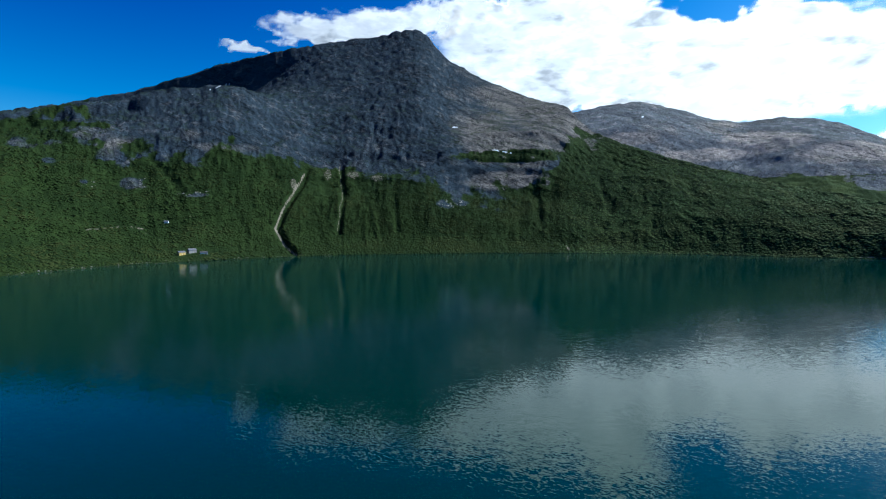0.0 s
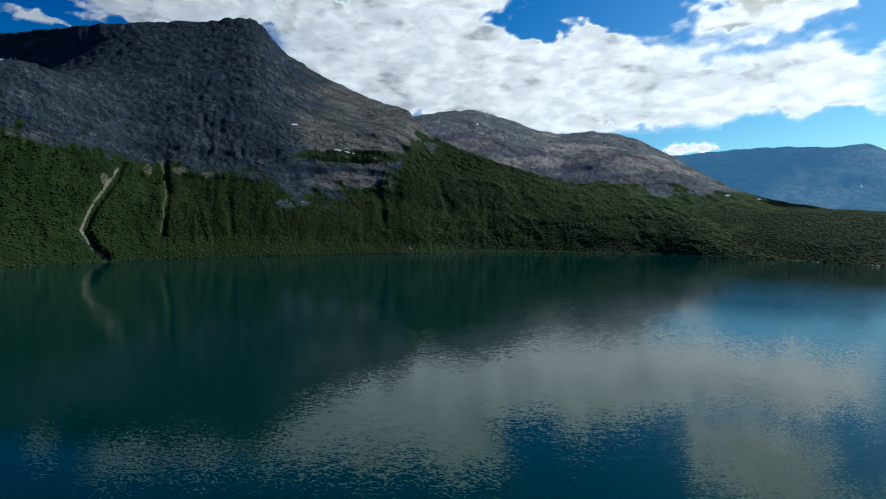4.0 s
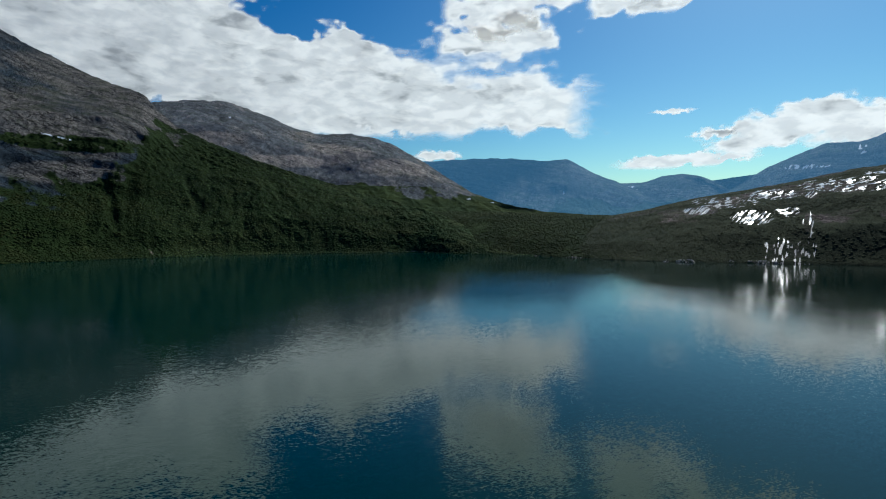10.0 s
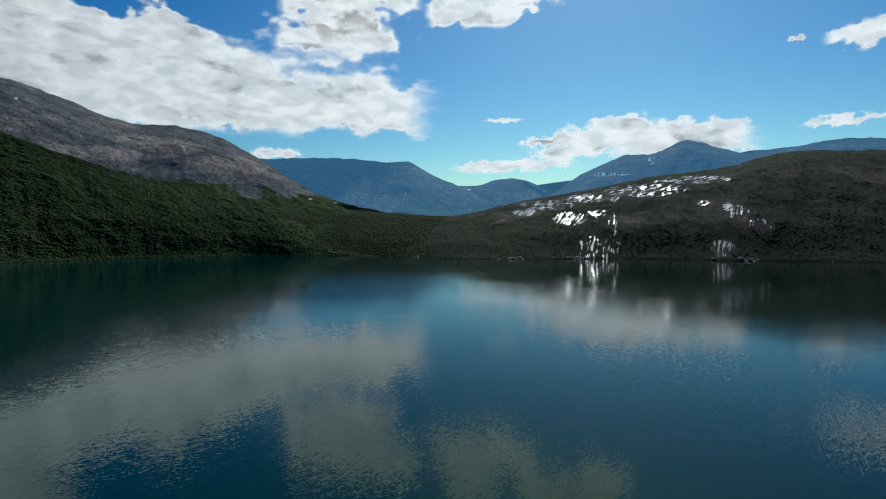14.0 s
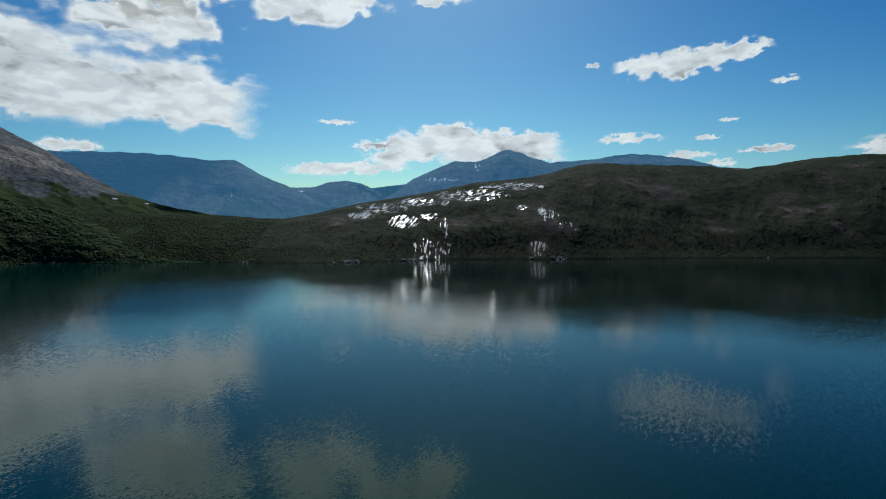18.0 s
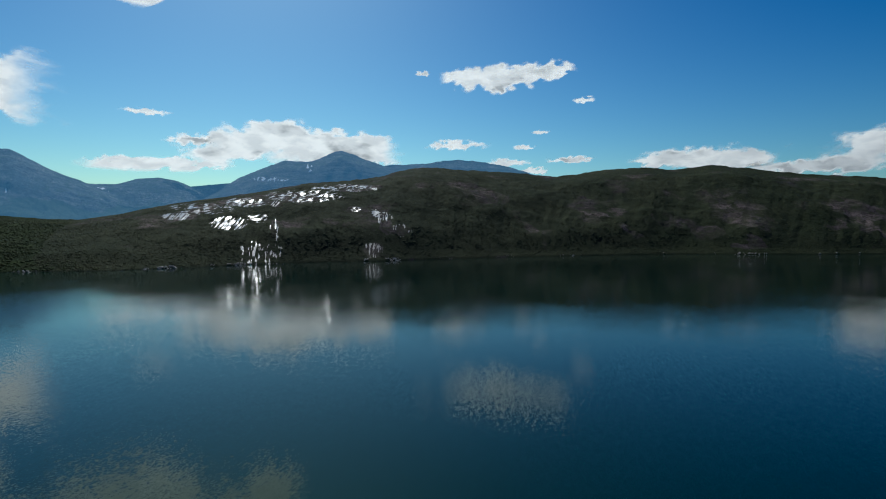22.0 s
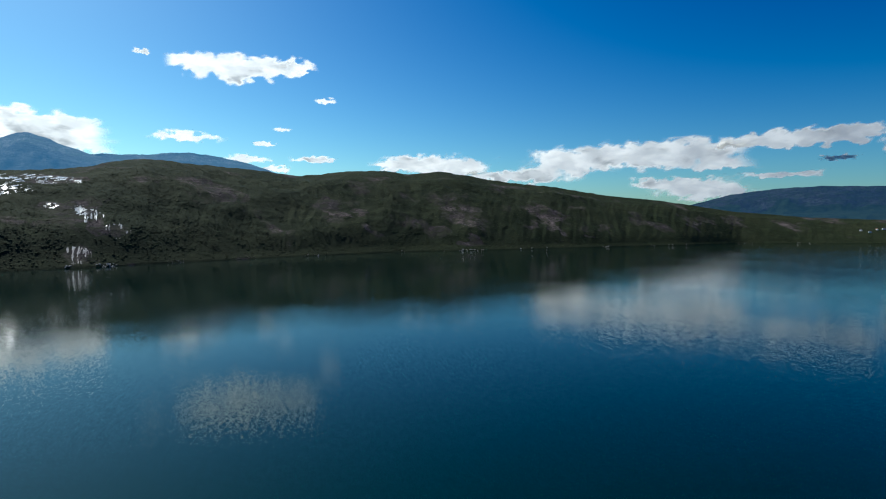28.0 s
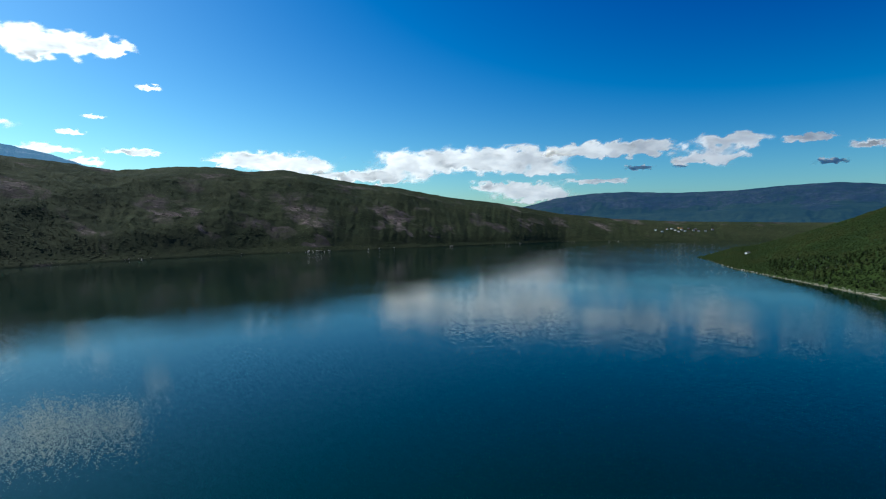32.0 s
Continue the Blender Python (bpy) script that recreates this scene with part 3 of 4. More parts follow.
# wooded slope at the near shore, closing round behind
K_FOOT = [(163.8, 1345), (164.4, 1330), (165.5, 1153), (166.9, 1030), (169.2, 931), (171.4, 854), (173.5, 793), (175.5, 743), (178, 687), (190, 500), (215, 330),
          (260, 300), (290, 420), (305, 640)]
K, k_az, k_el, k_s = massif(
    163.8, 305, 480, 100, K_FOOT, [(163.8, 1365), (165, 1390), (168, 1420), (172, 1400), (178, 1330), (200, 1000), (240, 900), (280, 1000), (305, 1500)],
    [(163.8, -3.15), (164.6, -2.9), (166.9, -2.1), (168.7, -1.85), (171.3, -1.05), (173.4, -.3), (175.4, .42), (178, 1.5), (190, 6), (220, 14), (260, 14), (290, 9), (305, 7)],
    [(0, 0), (.03, .03), (.3, .33), (.7, .75), (1, 1)], 9, 3)
x, y = K[..., 0], K[..., 1]
vk = np.clip(.95 + .5 * fbm(x, y, 60, 3), 0, 1)
gk = step(.014, .006, k_s)
near_slope = sheet("mountain", K, m_slope, {"cover": np.stack([vk, gk, gk * 0], -1)})
near_slope.name = "hillside"
tagged(near_slope, "green birch-wooded hillside with a pale stony shore", "hillside")

# ---- woodland ----
def leaf_material(name, dark, light, gold):
    k = Mat(name)
    rnd = k.node("NewGeometry", 8)
    fine = k.noise(k.place(), 1.1, 3, .6)
    stand = k.noise(k.place(), .012, 3, .5)
    col = k.mix(k.ramp(rnd, 0, 1, False), dark, light)
    col = k.mix(k.ramp(stand, .42, .66), col, gold)
    col = k.mix(k.math("MULTIPLY", k.ramp(fine, .4, .65), .35), col, tuple(c * .5 for c in dark))
    up = None
    for op, a, b in (("ADD", k.node("NewGeometry", 1), (0, 0, .7)), ("NORMALIZE", None, None)):
        v = k.t.nodes.new("ShaderNodeVectorMath")
        v.operation = op
        k.put(v, 0, a or up)
        if b:
            k.put(v, 1, b)
        up = v.outputs[0]
    k.finish(col, .8, up, Specular_IOR_Level=.06)
    solid = k.out.inputs[0].links[0].from_socket
    mix = k.t.nodes.new("ShaderNodeMixShader")
    k.put(mix, 0, .3), k.put(mix, 1, solid), k.put(mix, 2, k.node("BsdfTranslucent", 0, Color=k.mix(.6, col, tuple(1.5 * c for c in gold))))
    k.t.links.new(mix.outputs[0], k.out.inputs[0])
    return k.m


m_leaf = leaf_material("birch_leaves", (.024, .044, .011), (.037, .060, .014), (.049, .063, .017))
# birch tone lightened for sun and haze; also serves the pale meadow willow
m_leaf_light = leaf_material("pale_and_lit_leaves", (.062, .108, .034), (.09, .135, .042), (.105, .132, .042))
m_leaf_near = leaf_material("sunlit_birch_leaves", (.017, .032, .008), (.025, .041, .01), (.033, .041, .011))
m_scrub = leaf_material("heath_scrub", (.046, .068, .025), (.07, .088, .033), (.085, .088, .04))
RING = np.array([(0, 0, .05)] + [(math.cos(q), math.sin(q), .62) for q in (0, 1.57, 3.14, 4.71)] + [(0, 0, 1)])
DOME = np.array([(0, 0, -.1)] + [(math.cos(q), math.sin(q), .12) for q in (0, 1.57, 3.14, 4.71)] + [(0, 0, .9)])
TRIS = np.array([(0, 2, 1), (0, 3, 2), (0, 4, 3), (0, 1, 4), (1, 2, 5), (2, 3, 5), (3, 4, 5), (4, 1, 5)])


def soup(name, verts, tris, material, smooth=False):
    me = bpy.data.meshes.new(name)
    me.vertices.add(len(verts))
    me.vertices.foreach_set("co", verts.reshape(-1).astype(np.float32))
    me.loops.add(tris.size)
    me.loops.foreach_set("vertex_index", tris.reshape(-1).astype(np.int32))
    me.polygons.add(len(tris))
    me.polygons.foreach_set("loop_start", np.arange(0, tris.size, 3, dtype=np.int32))
    me.polygons.foreach_set("use_smooth", np.full(len(tris), smooth))
    me.update()
    me.materials.append(material)
    return new(name, me)


def sites(P, weight, count, seed, s_max=1.0):
    """Random points on a relief, thinned by a weight."""
    r = np.random.default_rng(seed)
    n, m = weight.shape
    m = int((m - 14) * s_max)
    u, v = r.uniform(0, n - 1.01, count), r.uniform(0, m - 1.01, count)
    i, j = u.astype(int), v.astype(int)
    keep = r.uniform(0, 1, count) < weight[i, j]
    u, v, i, j = u[keep], v[keep], i[keep], j[keep]
    fu, fv = (u - i)[:, None], (v - j)[:, None]
    return (P[i, j] * (1 - fu) + P[i + 1, j] * fu) * (1 - fv) + (P[i, j + 1] * (1 - fu) + P[i + 1, j + 1] * fu) * fv


def woodland(label, where, low, high, wide, material, seed):
    """Many low, broad, uneven tree crowns in one mesh."""
    r = np.random.default_rng(seed)
    n = len(where)
    h = low + (high - low) * r.uniform(0, 1, n) ** 1.6
    v = DOME[None] * np.stack([h * wide, h * wide, h], -1)[:, None]
    v = v * r.uniform(.7, 1.3, (n, 6, 3)) + r.uniform(-.08, .08, (n, 6, 3)) * h[:, None, None]
    a = r.uniform(0, 6.28, n)
    c, q = np.cos(a)[:, None], np.sin(a)[:, None]
    v = np.stack([v[..., 0] * c - v[..., 1] * q, v[..., 0] * q + v[..., 1] * c, v[..., 2]], -1) + where[:, None] - np.array([0, 0, .4])
    t = TRIS[None] + (np.arange(n) * 6)[:, None, None]
    ob = soup("woodland", v.reshape(-1, 3), t.reshape(-1, 3), material, True)
    return tagged(ob, label, "trees", kind="stuff")


ROAD = [(-17, -1.3), (-5, -1.45), (10, -1.4), (17, -.9), (26, -.4), (36, .5)]
wa_ = step(.3, .95, veg_a) * (1 - .9 * trail(a_az, a_el, ROAD, .14)) * (a_s > .002)
for line in TRACKS:
    wa_ = wa_ * (1 - .95 * trail(a_az + .15 * fbm(A[..., 0], A[..., 1], 60, 2), a_el, line, .14))
for line in RAVINES:
    wa_ = wa_ * (1 - .8 * trail(a_az + .3 * fbm(A[..., 0], A[..., 1], 60, 3), a_el, line, .22))
wa_ = wa_ * (1 - .95 * trail(a_az, a_el, GULLY, .3)) * (1 - .8 * trail(a_az, a_el, GULLY_B, .25))
wa_ = wa_ * (1 - .9 * blobs(a_az, a_el, [(-24, -2.75, 4.5, .35), (-25.6, -3.3, 1.8, .5)])) * (1 - .8 * blobs(a_az, a_el, [(-13, 3.6, .9, 1.8), (-8.4, 4.2, 1.4, 1.5)])) * np.clip(1.1 + 1.3 * fbm(A[..., 0], A[..., 1], 90, 3), .15, 1)
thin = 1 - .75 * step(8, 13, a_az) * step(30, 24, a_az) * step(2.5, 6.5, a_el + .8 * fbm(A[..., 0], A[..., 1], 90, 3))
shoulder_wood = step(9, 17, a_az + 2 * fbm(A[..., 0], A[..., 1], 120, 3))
woodland("dense green birch wood on the mountain's lower slopes", sites(A, wa_ * thin * (1 - shoulder_wood), 230000, 1), 1.3, 3.2, 1.45, m_leaf, 2)
# sun and haze on the shoulder are painted in by the lighter leaf colour
woodland("light green birch wood and willow on the sunny shoulder, lightened for sun and haze", sites(A, wa_ * thin * shoulder_wood, 125000, 31), 1.0, 2.6, 1.8, m_leaf_light, 32)
wf_ = vf * (1 - .95 * trail(f_az, f_el, [(42.6, -2.8), (45.5, -.6), (47, -.2)], .35)) * (1 - gf) * (f_s > .01) * np.clip(1 + fbm(F[..., 0], F[..., 1], 90, 3), .2, 1)
woodland("green birch wood on the low land at the lake's head", sites(F, wf_, 34000, 3), 1.2, 3, 1.5, m_leaf, 4)
woodland("pale green willow on a strip of meadow at the lake's head", sites(F, trail(f_az + .3 * fbm(F[..., 0], F[..., 1], 60, 3), f_el, [(42.4, -2.7), (44, -1.4), (46.6, -.4)], .5), 60000, 41), .7, 1.6, 1.5, m_leaf_light, 42)
wh_ = np.where((h_az > 65) & (h_az < 90), .32, 1) * step(.3, .8, vh) * (1 - slabs) * (h_s > .008) * np.clip(.8 + 1.4 * fbm(Hh[..., 0], Hh[..., 1], 110, 4), .08, 1)
woodland("dark birch scrub scattered over the heath hill", sites(Hh, wh_, 130000, 5), .6, 1.7, 2.1, m_scrub, 6)
wk_ = vk * (k_s > .025) * np.where(k_az > 182, .05, 1)
woodland("green birch wood covering the near hillside", sites(K, wk_, 115000, 7), 1.4, 3.4, .85, m_leaf_near, 8)

# ---- buildings, poles, near birches and stones ----
def plain(name, color, rough=.8, grain=3.0):
    k = Mat(name)
    n = k.noise(k.place(), grain, 4, .6)
    return k.finish(k.mix(k.ramp(n, .3, .75), color, tuple(c * .72 for c in color)), rough)


m_yellow, m_white, m_red = plain("yellow_boards", (.62, .42, .1)), plain("white_boards", (.78, .77, .73)), plain("red_boards", (.32, .06, .035))
m_grey, m_tiles, m_slate = plain("weathered_boards", (.34, .31, .28)), plain("clay_roof", (.2, .09, .06)), plain("slate_roof", (.12, .12, .13))
m_trim, m_brick, m_pole = plain("white_trim", (.8, .8, .78), .5), plain("chimney_brick", (.25, .11, .08)), plain("tarred_pole", (.1, .08, .06))
m_bark, m_stone = plain("birch_bark", (.55, .53, .48), .8, 6.0), plain("shore_stone", (.4, .37, .32), .85, 1.5)
kg = Mat("window_glass")
m_glass = kg.finish((.03, .04, .05), .06)


def part(name, bm, material, parent, label=""):
    me = bpy.data.meshes.new(name)
    bmesh.ops.recalc_face_normals(bm, faces=bm.faces)
    bm.to_mesh(me)
    bm.free()
    me.materials.append(material)
    ob = new(name, me)
    ob.parent = parent
    return tagged(ob, label)


def block(x0, x1, y0, y1, z0, z1, bm=None):
    bm = bm or bmesh.new()
    v = [bm.verts.new(c) for c in ((x0, y0, z0), (x1, y0, z0), (x1, y1, z0), (x0, y1, z0), (x0, y0, z1), (x1, y0, z1), (x1, y1, z1), (x0, y1, z1))]
    for f in ((3, 2, 1, 0), (4, 5, 6, 7), (0, 1, 5, 4), (1, 2, 6, 5), (2, 3, 7, 6), (3, 0, 4, 7)):
        bm.faces.new([v[q] for q in f])
    return bm


def house(name, label, at, turn, long, wide, eaves, ridge, wall, roof, windows=3):
    """A gabled house: walls, roof, door, windows with panes, chimney."""
    top = new(name)
    top.matrix_world = Matrix.Translation(at) @ pose(0, 0, 0, 0, 0, turn)
    tagged(top, label, "house")
    l, w = long / 2, wide / 2
    bm = bmesh.new()
    ends = []
    for sx in (-l, l):
        ends.append([bm.verts.new(c) for c in ((sx, -w, -2.5), (sx, w, -2.5), (sx, w, eaves), (sx, 0, ridge), (sx, -w, eaves))])
    bm.faces.new(ends[0]), bm.faces.new(ends[1][::-1])
    for q in range(5):
        bm.faces.new((ends[0][q], ends[0][(q + 1) % 5], ends[1][(q + 1) % 5], ends[1][q]))
    part("wall", bm, wall, top)
    bm = bmesh.new()
    rise = (ridge - eaves) / w
    for sy in (-1, 1):
        a, b = sy * (w + .5), eaves - .5 * rise
        v = [bm.verts.new(c) for x in (-l - .5, l + .5) for c in ((x, 0, ridge + .05), (x, a, b + .05), (x, a, b + .3), (x, 0, ridge + .32))]
        for f in ((0, 1, 2, 3), (7, 6, 5, 4), (0, 4, 5, 1), (1, 5, 6, 2), (2, 6, 7, 3), (3, 7, 4, 0)):
            bm.faces.new([v[q] for q in f])
    part("roof", bm, roof, top)
    part("chimney", block(-.4 + l * .3, .4 + l * .3, -.4, .4, ridge - .8, ridge + 1.0), m_brick, top)
    part("door", block(-.5, .5, -w - .06, -w + .05, 0, 2.05), m_trim, top)
    for q in range(windows):
        x = -l + long * (q + .5) / windows
        if abs(x) < 1.2:
            x += 1.9
        for sy in (-1, 1):
            f = part("window", block(x - .6, x + .6, sy * w - .05, sy * w + .05, 1.0, 2.3), m_trim, top)
            part("pane", block(x - .48, x + .48, sy * w - .07, sy * w + .07, 1.1, 2.2), m_glass, f)
    return top


def on_slope(P, az, el, a, e):
    """The point of a relief seen from the camera at azimuth a and elevation e."""
    i = int(np.argmin(np.abs(az[:, 0] - a)))
    j = int(np.argmax(el[i] >= e))
    return Vector([float(c) for c in P[i, j]])


# the farm on the mountain's shore
house("farmhouse", "yellow wooden farmhouse with a grey roof by the lake", on_slope(A, a_az, a_el, -26.4, -3.15), 62, 15, 8, 4.6, 7.2, m_yellow, m_slate, 5)
house("barn", "weathered grey wooden barn beside the farmhouse", on_slope(A, a_az, a_el, -25.4, -2.95), 50, 15, 9, 4.8, 8.2, m_grey, m_slate, 4)
house("shed", "low pale wooden shed beside the barn", on_slope(A, a_az, a_el, -24.3, -3.08), 25, 14, 6, 2.6, 4.2, m_white, m_slate, 3)
house("cabin", "small white cabin among the birches", on_slope(A, a_az, a_el, -27.6, -.1), 10, 9, 6, 2.8, 4.8, m_white, m_slate, 2)
house("cabin", "small white cabin on the wooded hillside", on_slope(K, k_az, k_el, 168.05, -2.75), 60, 8, 6, 2.8, 4.6, m_white, m_slate, 2)

# the village beyond the end of the lake
v_rng = random.Random(4)
kinds = [(m_white, m_slate, "white"), (m_white, m_tiles, "white"), (m_red, m_slate, "red"), (m_yellow, m_tiles, "pale yellow"), (m_grey, m_slate, "grey")]
spots = [(159.9, -.5), (160.9, -.42), (161.3, -.38), (161.6, -.52), (161.9, -.30), (162.2, -.45), (162.5, -.6), (162.9, -.38), (163.3, -.55), (163.8, -.62),
         (164.3, -.6), (164.9, -.45), (162.3, -.33), (160.5, -.66), (163.5, -.45), (162.0, -.66)]
for q, (a, e) in enumerate(spots):
    wall, roof, tone = kinds[(0, 1, 0, 0, 3, 1, 0, 2, 0, 4, 0, 1, 3, 0, 2, 0)[q]]
    h = house("village_house", tone + " wooden village house across the lake", on_slope(Hh, h_az, h_el, a, e), v_rng.uniform(-40, 60),
              v_rng.uniform(9, 13), v_rng.uniform(6.5, 8), 3.2, 5.8, wall, roof, 3)
    tagged(h, group="village houses")

# wooden poles of the power line at the farm
first = None
for a in (-27.4, -25.0, -23.4, -21.8, -20.2):
    at = on_slope(A, a_az, a_el, a, -2.55)
    if first:
        copy_thing(first, Matrix.Translation(at))
        continue
    first = new("utility_pole")
    first.location = at
    tagged(first, "tall wooden power pole beside the farm", "pole", "power poles")
    bm = bmesh.new()
    bmesh.ops.create_cone(bm, cap_ends=True, segments=8, radius1=.2, radius2=.14, depth=11, matrix=Matrix.Translation((0, 0, 4.5)))
    part("pole", bm, m_pole, first)
    part("crossarm", block(-1.2, 1.2, -.1, .1, 9.0, 9.2), m_pole, first)


def birch(seed):
    """A birch: tapered trunk with limbs, and a ragged crown of many clumps."""
    r = random.Random(seed)
    top = tagged(new("birch_tree"), "slender green birch on the stony lakeside slope", "tree", "birches by the shore")
    tall = r.uniform(4.2, 5.4)
    bm = bmesh.new()
    bmesh.ops.create_cone(bm, cap_ends=True, segments=6, radius1=.14, radius2=.03, depth=tall * .95, matrix=Matrix.Translation((0, 0, tall * .45)))
    for q in range(5):
        z, turn = tall * r.uniform(.3, .75), r.uniform(0, 360)
        m = pose(0, 0, z, 0, 0, turn) @ pose(0, 0, 0, 0, 50) @ Matrix.Translation((0, 0, tall * .12))
        bmesh.ops.create_cone(bm, cap_ends=True, segments=4, radius1=.05, radius2=.015, depth=tall * .26, matrix=m)
    part("trunk", bm, m_bark, top)
    n = 46
    q = np.random.default_rng(seed)
    h = q.uniform(.22, 1, n)
    wide = 1.15 * np.sin(np.clip(h, 0, 1) * 2.75) ** .8 * q.uniform(.2, 1, n) ** .5
    ang = q.uniform(0, 6.28, n)
    mid = np.stack([wide * np.cos(ang), wide * np.sin(ang), h * tall], -1)
    v = (RING - np.array([0, 0, .5])) * q.uniform(.35, .7, (n, 1, 1)) * q.uniform(.6, 1.4, (n, 6, 3)) + mid[:, None]
    t = TRIS[None] + (np.arange(n) * 6)[:, None, None]
    crown = soup("crown", v.reshape(-1, 3), t.reshape(-1, 3), m_leaf_near, True)
    crown.parent = top
    return top


models = [birch(q) for q in range(5)]
near = sites(K, ((k_az > 169.5) & (k_az < 179) & (k_s > .03) & (k_s < .3)).astype(float), 20000, 11)
for q, at in enumerate(near[:240]):
    m = Matrix.Translation(Vector([float(c) for c in at]) - Vector((0, 0, .2))) @ pose(0, 0, 0, 0, 0, q * 77)
    if q < 5:
        models[q].matrix_world = m
    else:
        copy_thing(models[q % 5], m)


def stones(label, where, low, high, seed):
    r = np.random.default_rng(seed)
    n = len(where)
    size = low + (high - low) * r.uniform(0, 1, n) ** 3
    v = (RING - np.array([0, 0, .35])) * np.array([1, .8, 1.1]) * r.uniform(.7, 1.3, (n, 6, 3)) * size[:, None, None]
    a = r.uniform(0, 6.28, n)
    c, q = np.cos(a)[:, None], np.sin(a)[:, None]
    v = np.stack([v[..., 0] * c - v[..., 1] * q, v[..., 0] * q + v[..., 1] * c, v[..., 2]], -1) + where[:, None]
    t = TRIS[None] + (np.arange(n) * 6)[:, None, None]
    return tagged(soup("shore_stones", v.reshape(-1, 3), t.reshape(-1, 3), m_stone), label, "stones", kind="stuff")


stones("pale boulders and stones along the near shore", sites(K, ((k_s > .003) & (k_s < .014) & (k_az < 182)).astype(float), 170000, 21), .4, 1.6, 22)
stones("pale stones along the foot of the mountain", sites(A, ((a_s > .001) & (a_s < .004) & (a_az < -12)).astype(float), 250000, 23), .5, 1.8, 24)
stones("wave-washed rocks along the foot of the heath hill", sites(Hh, ((h_s < .007) * step(.1, .35, fbm(Hh[..., 0], Hh[..., 1], 70, 3)) * (h_az < 158)), 220000, 25), .8, 3.4, 26)

stones("pale boulder fields below the mountain's crags", sites(A, .9 * blobs(a_az, a_el, [(-30, 3.5, 1.5, .6), (-25.5, 2.75, 2.2, .3), (1, 1.9, 1.6, .5), (-33.5, 3.2, 1.2, .4)]), 60000, 27), 1.0, 4.0, 28)

# ---- clouds ----
CLOUD_R = itertools.count(4855, -7)      # each cloud in a layer of its own


def cloud(label, ovals, holes=(), weight=1.0, deep=0.0, lean=0.0):
    """A sheet of vapour that may lean over towards the lake, as a level layer does; its thickness comes from soft ovals of azimuth and elevation."""
    a0, a1 = min(o[0] - 1.7 * o[2] for o in ovals), max(o[0] + 1.7 * o[2] for o in ovals)
    e0, e1 = min(o[1] - 1.6 * o[3] for o in ovals), max(o[1] + 1.7 * o[3] for o in ovals)
    n, m = int(max(50, min(300, (a1 - a0) * 5))), int(max(28, min(110, (e1 - e0) * 8)))
    az, el = np.meshgrid(np.linspace(a0, a1, n), np.linspace(e0, e1, m), indexing="ij")
    keep = np.ones_like(az)
    size = np.mean([o[3] for o in ovals])
    wav, uav = az + 2.2 * size * fbm(az * 10, el * 16, 26 * size, 4, .6), el + .9 * size * fbm(az * 10 + 500, el * 16, 22 * size, 4, .6)
    for a, e, ra, re in ovals:
        low = np.where(el < e, .75, 1.0)
        keep = keep * (1 - np.clip(1.15 * np.exp(-1.1 * (((wav - a) / ra) ** 2 + ((uav - e) / (re * low)) ** 2)), 0, .97))
    d = (1 - keep) * 2.6 * weight - 1.0
    d = (d + deep * np.maximum(d - .35, 0)) * (.82 if deep else 1.0)
    for a, e, ra, re in holes:
        d = d - 1.0 * np.exp(-(((az - a) / ra) ** 2 + ((el - e) / re) ** 2))
    rim = np.minimum(np.minimum(az - a0, a1 - az) / (.15 * (a1 - a0)), np.minimum(el - e0, e1 - el) / (.15 * (e1 - e0)))
    d = np.minimum(d, rim * 2.4 - 1.7)
    ra, re = np.radians(az), np.radians(el)
    P = np.stack([np.sin(ra) * np.cos(re), np.cos(ra) * np.cos(re), np.sin(re)], -1) * (next(CLOUD_R) * (1 - lean * (re - radians(e0))))[..., None] + np.array([0, 0, H0])
    return tagged(sheet("cloud", P, m_cloud, {"thickness": d}), label, "cloud")


cloud("thin white cloud cap resting on the summit", [(-20.3, 16.6, 3.2, .6), (-13.1, 18.9, 5.2, 1.5), (-6.2, 19.9, 5.2, 1.6), (-9.7, 18.4, 5, 1.1), (-1, 20.6, 4, 1.8)], weight=.72)
cloud("large bright white cloud bank with grey undersides",
      [(4, 19.2, 6.5, 2.6), (7, 15.6, 5.3, 1.9), (12.8, 17.2, 5.1, 3.2), (8.6, 18.1, 6.8, 3), (16.2, 15.1, 6.8, 3.2), (20.9, 20.1, 3.5, 2.3), (24.4, 13.8, 7.7, 3.6),
       (33.5, 13.2, 8.9, 3.9), (42.3, 12.4, 8.6, 3.3), (50.6, 12.1, 6.3, 2.7), (55.6, 11.4, 5.3, 1.8), (58.9, 12.1, 2.7, 2), (47.3, 18.4, 4.9, 2.3),
       (51.5, 18.9, 3.6, 2), (41.2, 9.9, 4.6, 1.3), (11.3, 21.1, 8.6, 1.9), (17.8, 22.4, 5.1, 2.6), (-1, 20.6, 4, 1.6), (29, 17.5, 9, 1.6),
       (0, 18.6, 4, 1.8), (5.5, 14.9, 4, 1.9), (10, 13.2, 4.5, 2), (16, 12.2, 5, 1.9), (22, 11.4, 4, 1.6), (29, 10.3, 4.5, 1.6), (36, 9.8, 4, 1.3)],
      [(4, 16.3, 1.3, .5), (10.9, 13.9, 1.3, .5), (26.8, 19.3, 3.2, 1.6), (34.6, 20.2, 4, 1.8)], deep=.6)
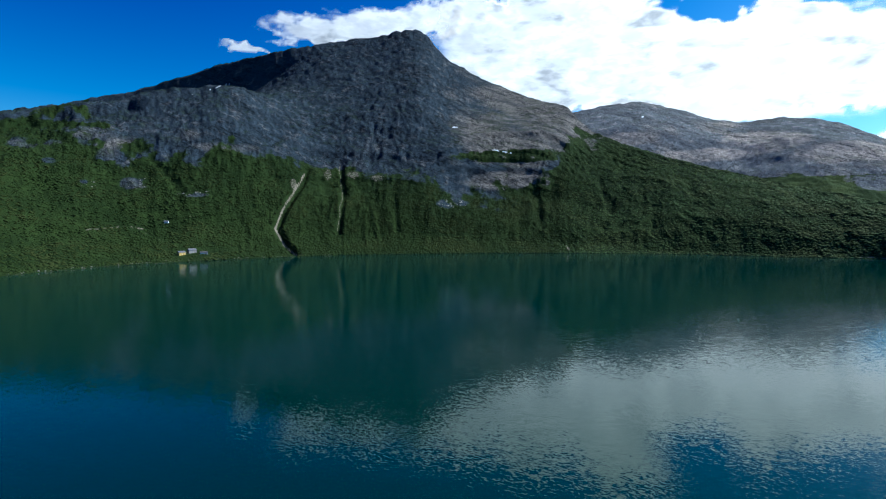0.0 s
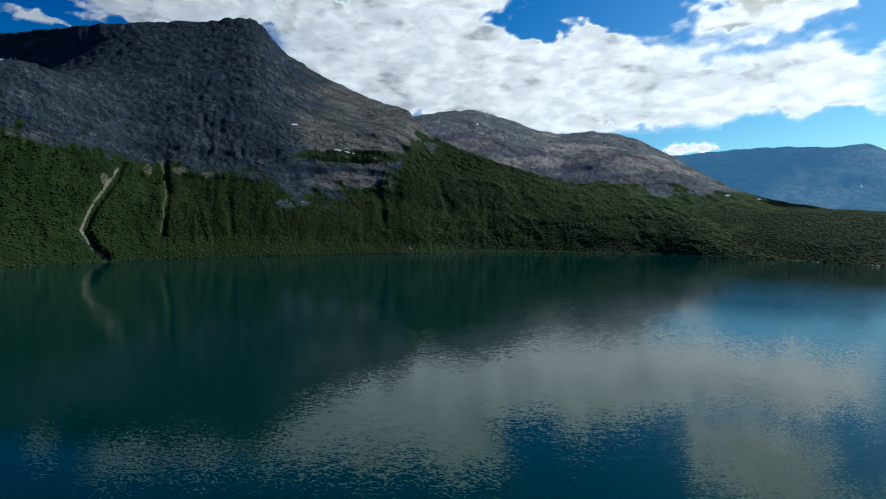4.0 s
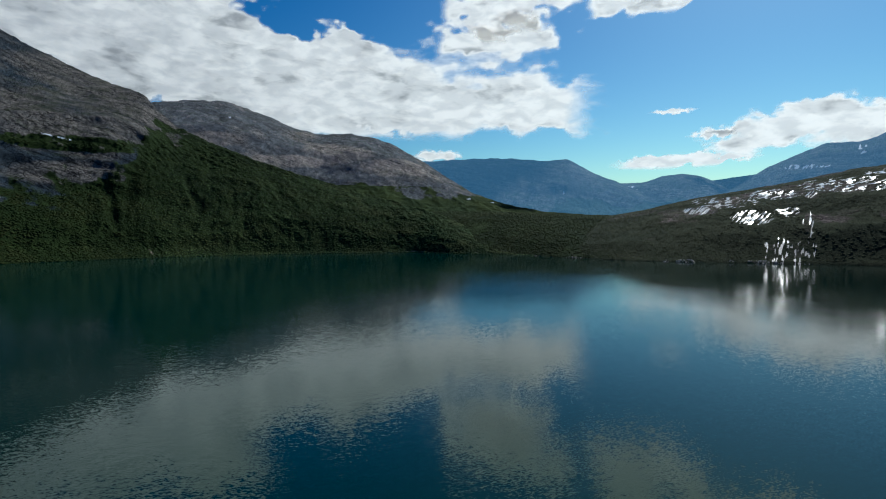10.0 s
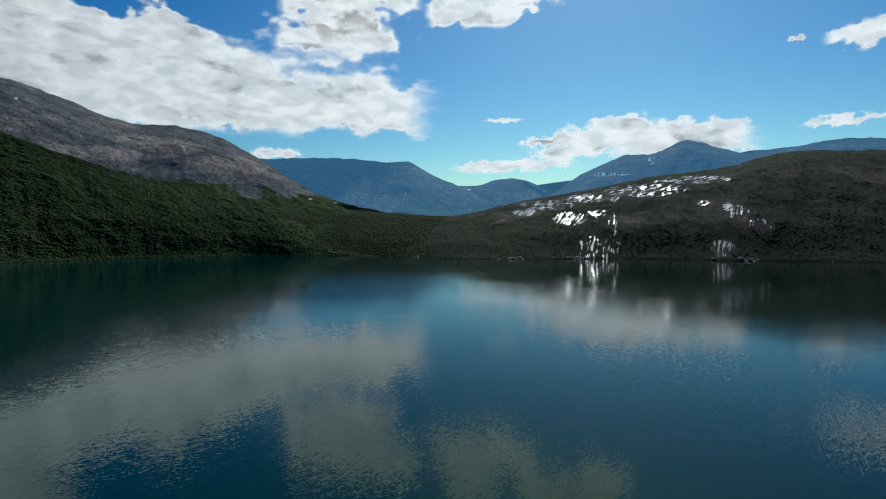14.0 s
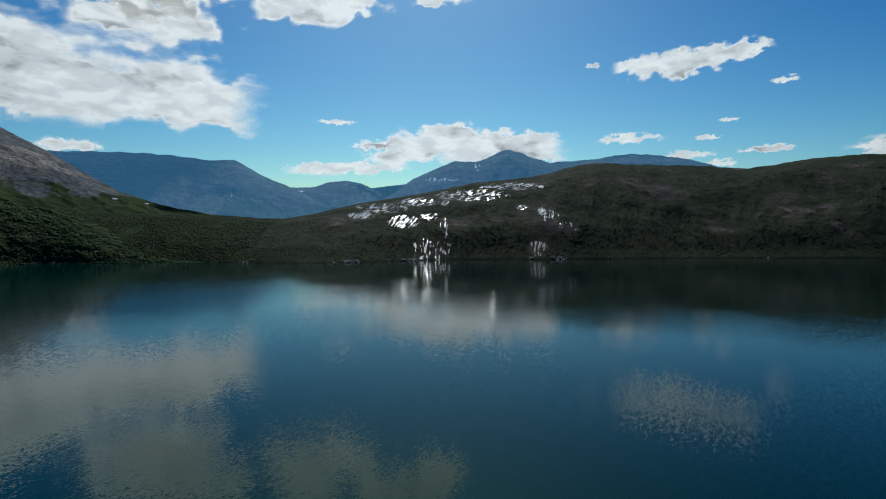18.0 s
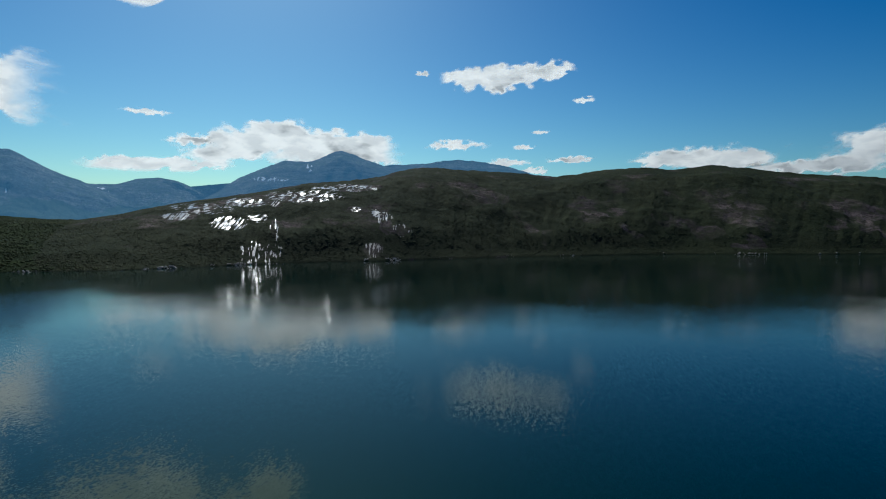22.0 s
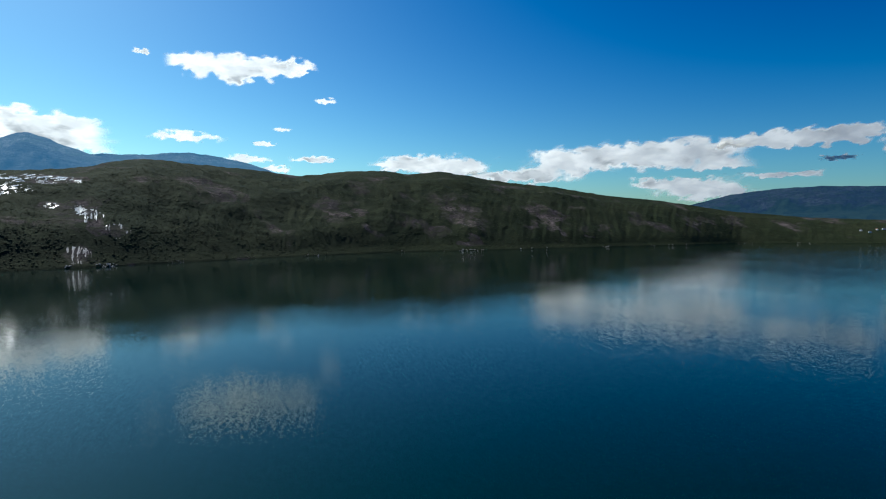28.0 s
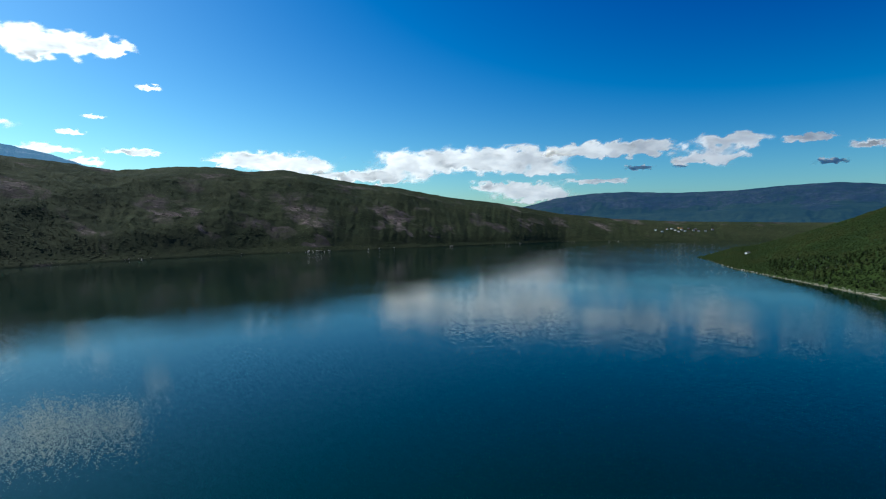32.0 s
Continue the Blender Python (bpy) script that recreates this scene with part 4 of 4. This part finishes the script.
cloud("white cumulus bank low over the distant peaks",
      [(63.4, 5.8, 4.1, .7), (68.1, 6.2, 3.4, .7), (72.6, 7.5, 3.3, 1.1), (75.8, 9, 3.7, 1.7), (78.9, 9.3, 2.5, 1.3), (81.8, 8.6, 2.9, 1.3), (85.1, 8.6, 2.6, 1.1),
       (87.7, 8.1, 2.6, 1), (89.8, 7.4, 2, .6), (83.7, 7.1, 5.6, 1)])
cloud("bright white cloud high in the sky", [(61.5, 21.8, 3.5, 2), (66.8, 22, 2.6, 1), (65.2, 21.4, 4.7, 1.4), (61.8, 25.2, 3.4, 2.6)])
cloud("bright white cloud high in the sky", [(75.3, 22.6, 3.5, 1.2), (69.6, 25.6, 2.9, 2.3), (75.8, 24.8, 3.3, 2.7)])
cloud("bright white cloud high in the sky", [(50.1, 22.5, 4.9, 3), (46.2, 20.8, 3.4, 2.1)])
cloud("lone white cumulus cloud in blue sky", [(95.5, 15.5, 1.8, .8), (99, 15.3, 2.9, 1.4), (102.9, 15.5, 2.7, 1.1), (106.1, 15.9, 2.5, .6)])
for o in [(69.2, 8.5, 2, .6), (65.4, 10.8, 1.9, .3), (41, 7.1, 2.8, .6), (92.4, 16, .7, .3), (95.8, 8.7, 3.1, .5), (103, 8.4, 1.2, .3), (101.6, 6.8, 2.4, .5),
          (104.1, 5.9, 1.6, .4), (108.3, 7, 2.4, .4), (109.4, 12.9, 1, .3), (104.8, 9.9, .8, .2)]:
    tagged(cloud("small white puff of cloud in blue sky", [o], weight=.85, lean=.5 * (o[0] > 150)), group="small clouds")
cloud("white cumulus cloud behind the heath hill", [(116.4, 6.5, 2.1, .4), (120.2, 6.7, 4.9, .9), (122.4, 6, 3.9, .8)])
cloud("long pale cloud bank over the far end of the lake",
      [(129.3, 5.2, 5.6, .9), (135.4, 6.6, 3.4, 1.1), (141.4, 6.9, 8, 1.4), (146.8, 7.2, 4, 1.0), (149.8, 5.8, 3.2, .6)])
cloud("long thin pale cloud over the fell", [(154.4, 7.7, 6.3, .85), (159.2, 7.7, 2.4, .7)])
cloud("low pale cloud over the distant fell", [(144.5, 4.2, 3.9, .6), (148, 3.3, 4.4, 1.0), (154.4, 4.6, 3.4, .4)], weight=.9)
cloud("pale stepped cloud over the far fell", [(164.3, 6.4, 3.6, .75), (166.2, 7.9, 3.5, .8)], weight=.95, lean=.5)
for o in [(158.2, 5.8, 1.6, .3), (172.4, 7.7, 2.3, .4), (174.1, 5.5, 1.2, .3), (176.7, 6.7, 1.5, .4)]:
    tagged(cloud("small streak of grey-white cloud in blue sky", [o], weight=.85, lean=.5 * (o[0] > 150)), group="small clouds")
